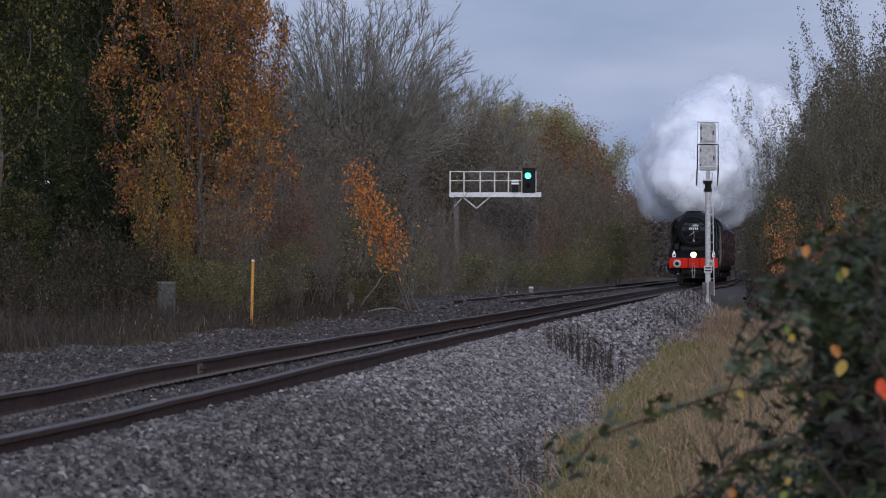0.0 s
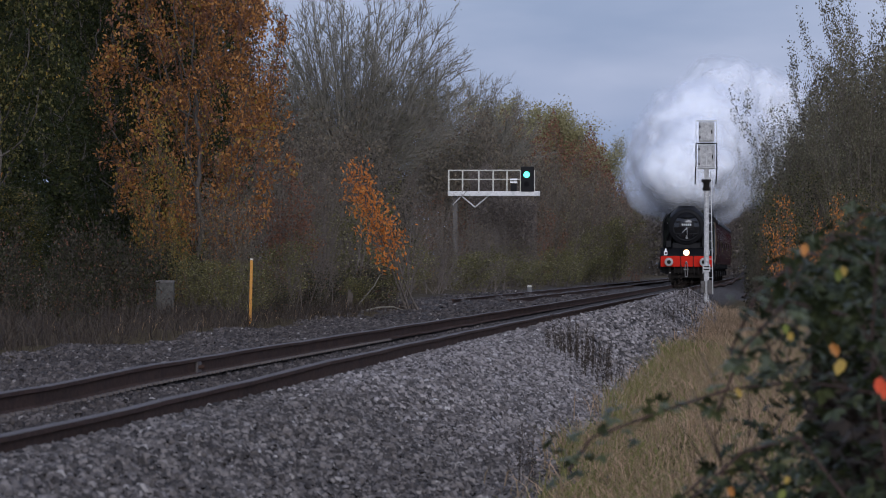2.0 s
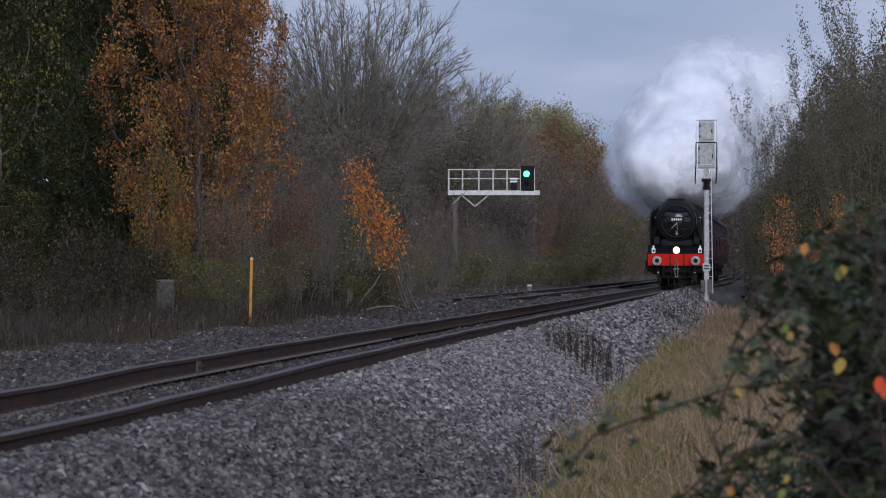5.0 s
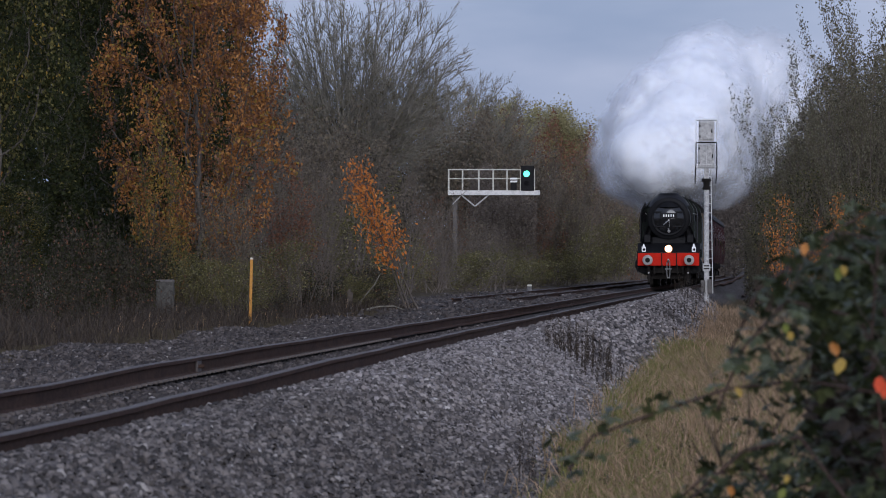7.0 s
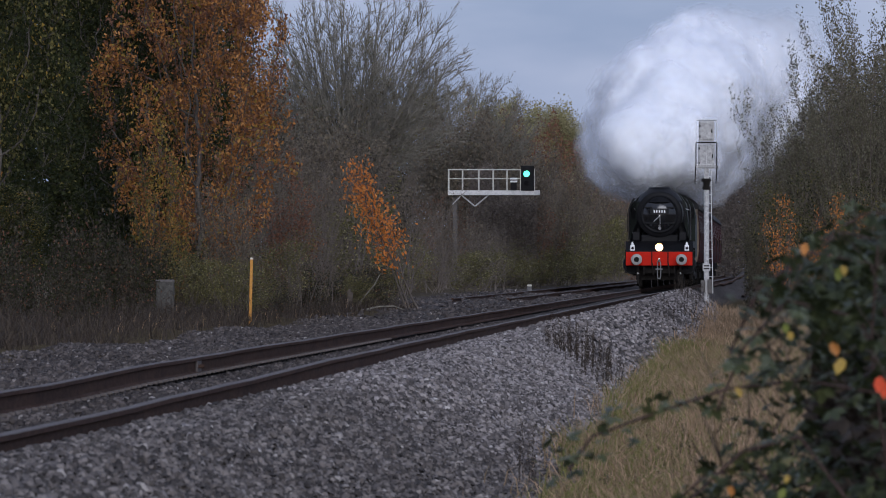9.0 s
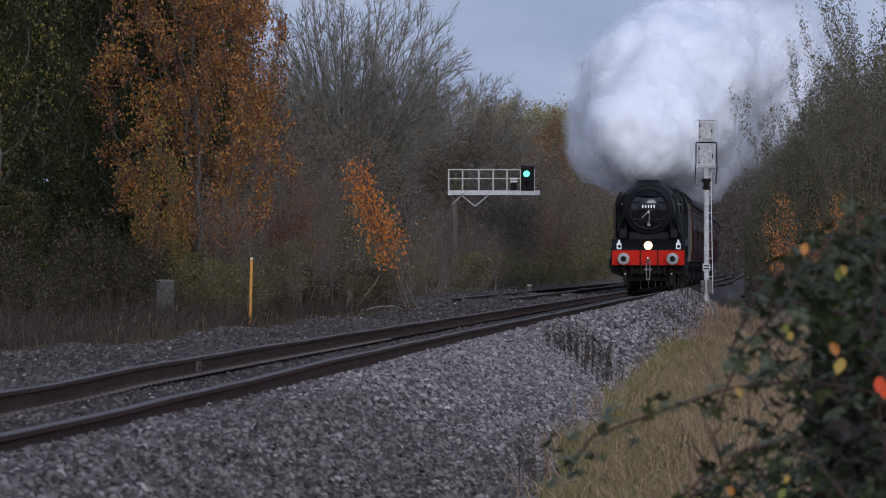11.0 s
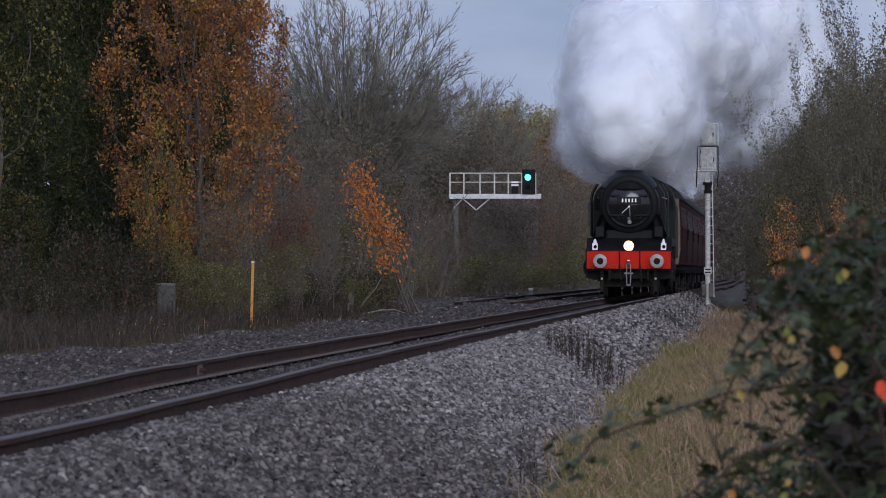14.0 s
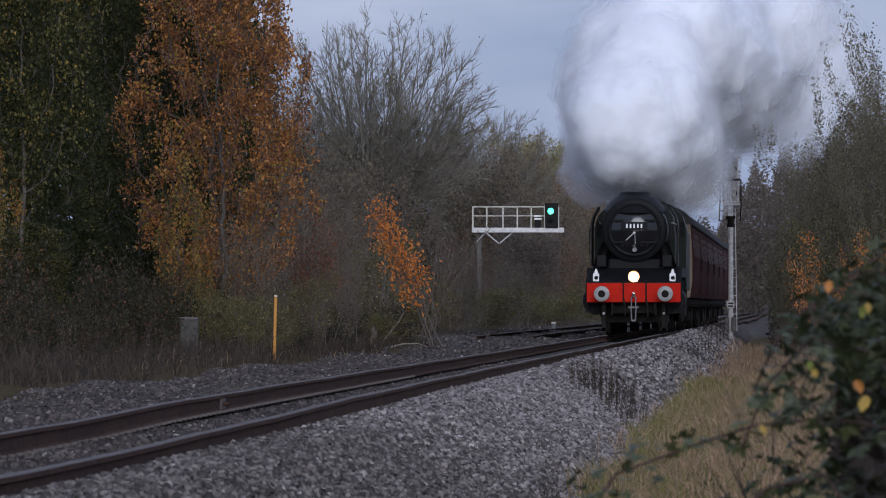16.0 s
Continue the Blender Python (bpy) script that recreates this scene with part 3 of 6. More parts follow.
def make_branch_line():
    """A third line that climbs away to the right beyond the signal."""
    tr = thing("railway_track", "distant rusty rails climbing away on a stony ramp", "railway track", kind="structure")
    for s in (-1, 1):
        rows = []
        for y in np.arange(432, 660, 6.0):
            x0, x1 = (float(np.interp(t, [432, 520, 666], [-2.5, -1.7, 0.6])) + s * 0.72 for t in (y, y + 6))
            rows.append((x0, y, float(ground_z(x0, y)) + 0.09, x1, y + 6, float(ground_z(x1, y + 6)) + 0.09, 0.075, 0.075))
        part("rail", twig_mesh("rail", rows, M["rail_side"], 4), None, tr)


make_branch_line()

# ---- the train: locomotive, tender, seven coaches; fronts face -y, y = 0 at the buffer beam ----
def disc_wheel(name, rad, parent, at, spokes):
    """A steel wheel with tyre, rim and spokes; its axle lies along x."""
    w = new(name)
    w.parent = parent
    w.location = at
    part("tyre", lathe([(-0.065, rad - 0.05), (-0.065, rad + 0.025), (-0.04, rad + 0.025), (-0.03, rad), (0.065, rad), (0.065, rad - 0.05)], "x", 36), M["dirt_black"], w)
    bm = lathe([(-0.05, rad - 0.14), (-0.05, rad - 0.05), (0.05, rad - 0.05), (0.05, rad - 0.14)], "x", 36)
    rod(bm, (-0.09, 0, 0), (0.09, 0, 0), 0.13)
    for k in range(spokes):
        a = 2 * math.pi * k / spokes
        rod(bm, (0, 0.1 * math.cos(a), 0.1 * math.sin(a)), (0, (rad - 0.1) * math.cos(a), (rad - 0.1) * math.sin(a)), 0.035, 0.028, 6)
    part("wheel_centre", bm, M["dirt_black"], w)
    return w


TURNING = []          # wheels with their radius


def make_locomotive():
    lo = thing("steam_locomotive", "dark green and black steam locomotive with a red buffer beam", "locomotive")
    bm = boxes((-1.28, 1.28, 0, 0.07, 0.9, 1.43), bevel=0.012)
    box(bm, -1.28, 1.28, 0.07, 0.16, 0.92, 1.0)
    part("buffer_beam", bm, M["red"], lo, "bright red painted buffer beam")
    for s in (-1, 1):
        b = new("buffer")
        b.parent, b.location = lo, (s * 0.865, 0, 1.13)
        smooth(part("buffer_head", lathe([(-0.47, 0.03), (-0.475, 0.12), (-0.46, 0.205), (-0.43, 0.215), (-0.42, 0.06), (-0.2, 0.06)], "y", 32), M["buffer_steel"], b, "worn grey steel buffer face"))
        smooth(part("boss", lathe([(-0.485, 0.02), (-0.485, 0.095), (-0.46, 0.11)], "y", 24), M["dirt_black"], b, "greasy dark centre"))
        smooth(part("housing", lathe([(-0.28, 0.09), (-0.26, 0.12), (-0.05, 0.14), (-0.03, 0.2), (0.0, 0.2)], "y", 24), M["red"], b))
    # coupling, pipes and steps
    bm = rods(((0, 0.0, 1.1), (0, -0.18, 1.08), 0.05), ((0, -0.18, 1.08), (0, -0.24, 1.16), 0.04), ((-0.06, -0.2, 1.05), (-0.06, -0.22, 0.75), 0.02),
              ((0.06, -0.2, 1.05), (0.06, -0.22, 0.75), 0.02), ((-0.14, -0.22, 0.76), (0.14, -0.22, 0.76), 0.025), ((-0.07, -0.22, 0.75), (-0.05, -0.22, 0.4), 0.02),
              ((0.07, -0.22, 0.75), (0.05, -0.22, 0.4), 0.02), ((-0.05, -0.22, 0.4), (0.05, -0.22, 0.4), 0.03))
    part("screw_coupling", bm, M["worn_steel"], lo, "steel screw coupling hanging from its hook")
    for x, z in ((-0.28, 0.55), (0.34, 0.5)):
        bm = rods(((x, -0.03, 1.5), (x, -0.03, 1.0), 0.02), ((x, -0.03, 1.0), (x + 0.03, -0.16, 0.85), 0.026), ((x + 0.03, -0.16, 0.85), (x + 0.05, -0.12, z), 0.026))
        part("brake_hose", bm, M["dirt_black"], lo)
    for x in (-0.82, 0.82):
        part("guard_iron", boxes((x - 0.05, x + 0.05, 0.12, 0.17, 0.12, 0.9), (x - 0.09, x + 0.09, 0.12, 0.17, 0.12, 0.2)), M["dirt_black"], lo)
        smooth(part("drain_cap", lathe([(-0.02, 0.01), (-0.02, 0.035), (0.05, 0.04)], "y", 12), M["buffer_steel"], lo, "small bright steel cap")).location = (x, 0.1, 0.6)
    part("frame", boxes((-0.62, -0.56, 0.1, 11.5, 0.55, 1.5), (0.56, 0.62, 0.1, 11.5, 0.55, 1.5), (-0.56, 0.56, 0.3, 0.36, 0.6, 1.45), (-0.9, 0.9, 0.7, 3.6, 0.35, 0.75)), M["dirt_black"], lo)
    # running plate rising from the beam, footplate edge along the sides
    pl = extrude_outline([(0.0, 1.43), (0.0, 1.46), (0.5, 1.46), (1.1, 1.84), (11.4, 1.84), (11.4, 1.76), (1.15, 1.76), (0.55, 1.4)], "x", -1.3, 1.3)
    part("running_plate", pl, M["black"], lo)
    for s in (-1, 1):
        part("valance", boxes((s * 1.27 - 0.02, s * 1.27 + 0.02, 1.2, 11.4, 1.6, 1.76)), M["black"], lo)
        cy = lathe([(0.95, 0.3), (0.95, 0.37), (1.02, 0.39), (2.1, 0.39), (2.17, 0.37), (2.17, 0.1), (2.4, 0.1)], "y", 24)
        cyl = smooth(part("cylinder", cy, M["black"], lo, "black outside cylinder casing"))
        cyl.location = (s * 1.03, 0, 0.95)
        v = smooth(part("piston_valve", lathe([(0.85, 0.08), (0.85, 0.2), (2.3, 0.2), (2.3, 0.08)], "y", 20), M["black"], lo))
        v.location = (s * 0.98, 0, 1.42)
        part("footstep", boxes((s * 1.22 - 0.12, s * 1.22 + 0.12, 0.35, 0.6, 0.62, 0.65), (s * 1.3 - 0.02, s * 1.3 + 0.02, 0.4, 0.55, 0.62, 1.5), (s * 1.22 - 0.12, s * 1.22 + 0.12, 0.35, 0.6, 1.0, 1.03)), M["black"], lo)
    # smokebox, door, boiler, firebox
    zc = 2.88
    sb = smooth(part("smokebox", lathe([(1.0, 0.5), (1.0, 0.81), (1.05, 0.88), (3.2, 0.88), (3.2, 0.5)], "y", 56), M["black"], lo, "sooty black smokebox"))
    sb.location = (0, 0, zc)
    part("saddle", boxes((-0.75, 0.75, 1.1, 3.0, 1.5, 2.1), bevel=0.08), M["black"], lo)
    ring = smooth(part("door_ring", lathe([(0.99, 0.62), (0.95, 0.64), (0.93, 0.7), (0.96, 0.74), (1.0, 0.74)], "y", 56), M["black"], lo))
    ring.location = (0, 0, zc)
    dome = [(0.76 + 0.2 * (r / 0.64) ** 2, r) for r in (0.0, 0.1, 0.2, 0.3, 0.4, 0.5, 0.58, 0.62, 0.64)]
    door = smooth(part("smokebox_door", lathe(dome + [(1.0, 0.64)], "y", 56), M["gloss_black"], lo, "glossy black domed smokebox door"))
    door.location = (0, 0, zc)
    for z in (0.26, -0.34):
        part("door_strap", boxes((-0.6, 0.62, 0.83, 0.88, z - 0.03, z + 0.03), bevel=0.01), M["black"], door)
    part("hub", rods(((0, 0.66, -0.08), (0, 0.8, -0.08), 0.035)), M["steel"], door)
    part("door_handle", rods(((0, 0.66, -0.08), (-0.22, 0.68, -0.28), 0.012)), M["steel"], door, "bright steel handle")
    part("door_handle", rods(((0.02, 0.63, -0.08), (0.03, 0.66, -0.38), 0.01)), M["steel"], door, "bright steel handle")
    plate = part("number_plate", boxes((-0.36, 0.36, 0.74, 0.77, 0.0, 0.22), bevel=0.01), M["black"], door, "black plate with white raised figures")
    for k in range(5):
        part("figure_bar", boxes((-0.222 + 0.1 * k, -0.178 + 0.1 * k, 0.733, 0.742, 0.055, 0.165)), M["white"], plate)
    part("shed_plate", lathe([(0.755, 0.01), (0.755, 0.06), (0.79, 0.065)], "y", 16), M["worn_steel"], door, "small oval pale metal plate").location = (0.01, 0, -0.54)
    part("crest", boxes((-0.05, 0.05, 0.8, 0.83, -0.45, -0.43), (-0.015, 0.015, 0.8, 0.83, -0.48, -0.4)), M["worn_steel"], door)
    bo = smooth(part("boiler", lathe([(3.2, 0.5), (3.2, 0.88), (6.6, 0.95), (6.6, 0.4)], "y", 48), M["green"], lo, "dark green lagged boiler"))
    bo.location = (0, 0, zc)
    fb = [(-1.02, 1.84), (-1.04, 2.7), (-0.98, 3.3), (-0.75, 3.66), (-0.4, 3.78), (0.4, 3.78), (0.75, 3.66), (0.98, 3.3), (1.04, 2.7), (1.02, 1.84)]
    smooth(part("firebox", extrude_outline(fb, "y", 6.6, 9.9), M["green"], lo))
    for y in (4.2, 5.4, 6.6):
        b = smooth(part("boiler_band", lathe([(y - 0.03, 0.93 + 0.02 * (y - 4)), (y + 0.03, 0.93 + 0.02 * (y - 4))], "y", 48), M["black"], lo))
        b.location = (0, 0, zc)
    ch = smooth(part("chimney", lathe([(3.35, 0.9), (3.55, 0.79), (3.7, 0.66), (3.79, 0.54), (3.85, 0.46), (3.88, 0.44), (3.91, 0.435), (3.935, 0.41), (3.94, 0.36), (3.8, 0.32)], "z", 36), M["black"], lo, "short wide black double chimney"))
    ch.scale, ch.location = (1.0, 1.5, 1.0), (0, 2.1, 0)
    do = smooth(part("dome", lathe([(3.5, 0.45), (3.72, 0.4), (3.84, 0.28), (3.88, 0.0)], "z", 28), M["green"], lo))
    do.location = (0, 5.0, 0)
    for x in (-0.16, 0.16):
        part("safety_valve", rods(((x, 8.2, 3.75), (x, 8.2, 3.95), 0.07)), M["steel"], lo)
    # smoke deflectors with tops curled in
    for s in (-1, 1):
        outer = [(1.2, 1.9), (1.2, 3.05), (1.15, 3.26), (1.0, 3.52), (0.97, 3.51), (1.11, 3.24), (1.16, 3.03), (1.16, 1.9)]
        pts = [(s * u, v) for u, v in outer]
        df = part("smoke_deflector", extrude_outline(pts, "y", 0.9, 3.1), M["black"], lo, "tall side plate with a curled top edge")
        part("handrail", rods(((s * 1.23, 0.95, 2.2), (s * 1.23, 0.95, 2.9), 0.014), ((s * 1.23, 0.95, 2.9), (s * 1.23, 2.9, 2.95), 0.014)), M["dirt_black"], df)
        part("steam_pipe", rods(((s * 0.75, 2.0, 2.5), (s * 1.0, 1.8, 1.75), 0.17, 0.19)), M["black"], lo)
        part("boiler_handrail", rods(((s * 1.0, 3.2, 3.1), (s * 1.06, 9.8, 3.1), 0.018)), M["steel"], lo)
        part("lubricator", boxes((s * 0.9 - 0.14, s * 0.9 + 0.14, 0.9, 1.1, 1.86, 2.2), bevel=0.03), M["black"], lo)
    # lamps
    for x in (-1.03, 1.06):
        bm = boxes((x - 0.085, x + 0.085, 0.02, 0.2, 1.47, 1.69), bevel=0.02)
        rod(bm, (x, 0.11, 1.69), (x, 0.11, 1.76), 0.05)
        rod(bm, (x, 0.11, 1.76), (x, 0.11, 1.81), 0.03)
        lp = part("oil_lamp", bm, M["white"], lo, "small white oil lamp on a bracket")
        part("lens", rods(((x + 0.01, 0.015, 1.57), (x + 0.01, 0.03, 1.57), 0.055)), M["glass"], lp, "dark lens")
    hb = smooth(part("headlamp", lathe([(0.02, 0.1), (0.0, 0.155), (0.03, 0.165), (0.22, 0.13), (0.26, 0.04)], "y", 28), M["black"], lo, "round electric headlamp"))
    hb.location = (0, 0, 1.6)
    gl = smooth(part("lit_lens", lathe([(-0.01, 0.0), (-0.005, 0.08), (0.01, 0.13)], "y", 28), M["headlamp"], hb, "warm white glowing lens"))
    # added glowing ring that imitates the halo round the lens
    smooth(part("reflector", lathe([(0.008, 0.125), (-0.004, 0.155), (0.01, 0.16)], "y", 28), M["reflector"], hb, "warm orange glowing rim standing for the lamp's halo"))
    # cab
    cab = [(-1.3, 1.5), (-1.3, 3.0), (-1.2, 3.35), (-0.9, 3.66), (-0.45, 3.82), (0, 3.86), (0.45, 3.82), (0.9, 3.66), (1.2, 3.35), (1.3, 3.0), (1.3, 1.5)]
    smooth(part("cab", extrude_outline(cab, "y", 9.9, 11.9), M["green"], lo, "dark green cab with a curved roof"))
    for s in (-1, 1):
        part("cab_window", boxes((s * 1.12 - 0.13, s * 1.12 + 0.13, 9.885, 9.9, 2.75, 3.2), bevel=0.01), M["glass"], lo)
        part("side_window", boxes((s * 1.303 - 0.006, s * 1.303 + 0.006, 10.5, 11.4, 2.5, 3.0)), M["glass"], lo)
    # wheels and rods
    for s in (-1, 1):
        for y in (1.2, 3.1):
            TURNING.append((disc_wheel("bogie_wheel", 0.48, lo, (s * 0.72, y, 0.48), 9), 0.48))
        for y in (4.9, 7.15, 9.45):
            TURNING.append((disc_wheel("driving_wheel", 1.03, lo, (s * 0.72, y, 1.03), 18), 1.03))
        part("coupling_rod", boxes((s * 0.92 - 0.03, s * 0.92 + 0.03, 4.8, 9.55, 0.72, 0.84), bevel=0.01), M["steel"], lo)
    for y in (1.2, 3.1, 4.9, 7.15, 9.45):
        part("axle", rods(((-0.7, y, 0.48 if y < 4 else 1.03), (0.7, y, 0.48 if y < 4 else 1.03), 0.09)), M["dirt_black"], lo)
    return lo


def make_tender():
    te = thing("tender", "dark green six-wheeled tender heaped with coal", "tender")
    side = [(-1.28, 1.25), (-1.28, 2.9), (-1.1, 3.2), (-1.06, 3.2), (-1.2, 2.85), (1.2, 2.85), (1.06, 3.2), (1.1, 3.2), (1.28, 2.9), (1.28, 1.25)]
    part("tank", extrude_outline(side, "y", 0, 6.9), M["green"], te)
    r = np.random.default_rng(5)
    bm = bmesh.new()
    for _ in range(220):
        bmesh.ops.create_icosphere(bm, subdivisions=1, radius=r.uniform(0.08, 0.2), matrix=pose(r.uniform(-0.95, 0.95), r.uniform(0.4, 4.5), 2.85 + r.uniform(0, 0.3), r.uniform(0, 360), r.uniform(0, 360)))
    part("coal", bm, M["coal"], te, "heap of black coal")
    part("frame", boxes((-1.2, -1.14, 0, 6.9, 0.5, 1.25), (1.14, 1.2, 0, 6.9, 0.5, 1.25), (-1.2, 1.2, 6.8, 6.95, 0.85, 1.3)), M["dirt_black"], te)
    for y in (1.1, 3.3, 5.6):
        for s in (-1, 1):
            TURNING.append((disc_wheel("wheel", 0.65, te, (s * 0.72, y, 0.65), 12), 0.65))
        part("axle", rods(((-0.7, y, 0.65), (0.7, y, 0.65), 0.08)), M["dirt_black"], te)
    return te


def make_coach():
    co = thing("railway_coach", "maroon passenger coach with a sooty grey roof", "railway carriage", group="coaches of the train")
    body = [(-1.3, 1.05), (-1.37, 1.5), (-1.37, 2.4), (-1.31, 3.2), (1.31, 3.2), (1.37, 2.4), (1.37, 1.5), (1.3, 1.05)]
    part("body", extrude_outline(body, "y", 0.35, 19.7), M["maroon"], co)
    arc = [(1.36 * math.sin(a), 3.2 + 0.68 * (math.cos(a) - 0.02)) for a in np.linspace(-math.pi / 2, math.pi / 2, 17)]
    smooth(part("roof", extrude_outline(arc, "y", 0.3, 19.75), M["roof"], co, "sooty grey curved roof"))
    for y in np.arange(2.5, 19, 2.9):
        part("roof_vent", lathe([(3.82, 0.16), (3.92, 0.16), (3.97, 0.06)], "z", 12), M["roof"], co).location = (0.35, y, 0)
    for y0, y1 in ((0.29, 0.35), (19.7, 19.76)):
        e = part("end_panel", extrude_outline([(u * 0.985, v) for u, v in body] , "y", y0, y1), M["coach_end"], co, "faded tan end panel")
        part("gangway", boxes((-0.5, 0.5, y0 - 0.3 if y0 < 1 else y1, y0 if y0 < 1 else y1 + 0.3, 1.1, 3.25), bevel=0.05), M["dirt_black"], e, "black corridor bellows")
    wf = bmesh.new()
    box(wf, -0.008, 0.008, -0.62, 0.62, -0.36, 0.36, 0.005)
    win_me = bpy.data.meshes.new("window")
    wf.to_mesh(win_me)
    wf.free()
    win_me.materials.append(M["glass"])
    bar = boxes((-0.012, 0.012, -0.64, 0.64, 0.17, 0.2), (-0.012, 0.012, -0.66, -0.62, -0.38, 0.38), (-0.012, 0.012, 0.62, 0.66, -0.38, 0.38), (-0.012, 0.012, -0.66, 0.66, 0.36, 0.39), (-0.012, 0.012, -0.66, 0.66, -0.39, -0.36))
    bar_me = bpy.data.meshes.new("window_frame")
    bar.to_mesh(bar_me)
    bar.free()
    bar_me.materials.append(M["maroon"])
    for s in (-1, 1):
        for k in range(8):
            w = part("window", win_me, None, co)
            w.location, w.rotation_euler = (s * 1.353, 2.6 + 2.12 * k, 2.62), (0, 0, 0)
            w.rotation_euler = (0, s * -0.075, 0)
            part("window_frame", bar_me, None, w)
        for y in (1.2, 18.8):
            d = part("door", boxes((s * 1.375 - 0.006, s * 1.375 + 0.006, y - 0.36, y + 0.36, 1.15, 2.3)), M["maroon"], co)
            part("door_handle", rods(((s * 1.4, y - 0.28, 1.9), (s * 1.4, y - 0.28, 2.3), 0.012)), M["dirt_black"], d)
        part("lining", boxes((s * 1.374 - 0.004, s * 1.374 + 0.004, 0.4, 19.65, 1.48, 1.5)), M["dirt_black"], co, "thin dark lining")
        part("gutter", boxes((s * 1.34 - 0.02, s * 1.34 + 0.02, 0.35, 19.7, 3.17, 3.21)), M["dirt_black"], co)
        part("footboard", boxes((s * 1.3 - 0.1, s * 1.3 + 0.06, 0.6, 19.4, 0.88, 0.92)), M["dirt_black"], co)
    part("underframe", boxes((-1.1, 1.1, 0.3, 19.75, 0.75, 1.05), (-1.0, 1.0, 7, 9.2, 0.4, 0.75), (-0.9, 0.9, 11, 12.5, 0.4, 0.75)), M["dirt_black"], co)
    for y in (3.0, 17.0):
        bg = part("bogie", boxes((-1.05, -0.95, y - 1.9, y + 1.9, 0.35, 0.62), (0.95, 1.05, y - 1.9, y + 1.9, 0.35, 0.62), (-1.0, 1.0, y - 0.2, y + 0.2, 0.35, 0.75)), M["dirt_black"], co)
        for dy in (-1.3, 1.3):
            part("wheel_set", lathe([(-0.78, 0.1), (-0.78, 0.46), (-0.66, 0.46), (-0.66, 0.1), (0.66, 0.1), (0.66, 0.46), (0.78, 0.46), (0.78, 0.1)], "x", 24), M["dirt_black"], bg).location = (0, y + dy, 0.46)
    for s in (-1, 1):
        part("buffer", rods(((s * 0.865, 0.3, 1.06), (s * 0.865, 0.0, 1.06), 0.1), ((s * 0.865, 0.0, 1.06), (s * 0.865, -0.03, 1.06), 0.2)), M["dirt_black"], co)
    return co


locomotive = make_locomotive()
tender = make_tender()
coaches = [make_coach()]
for _ in range(6):
    coaches.append(copy_thing(coaches[0], Matrix()))

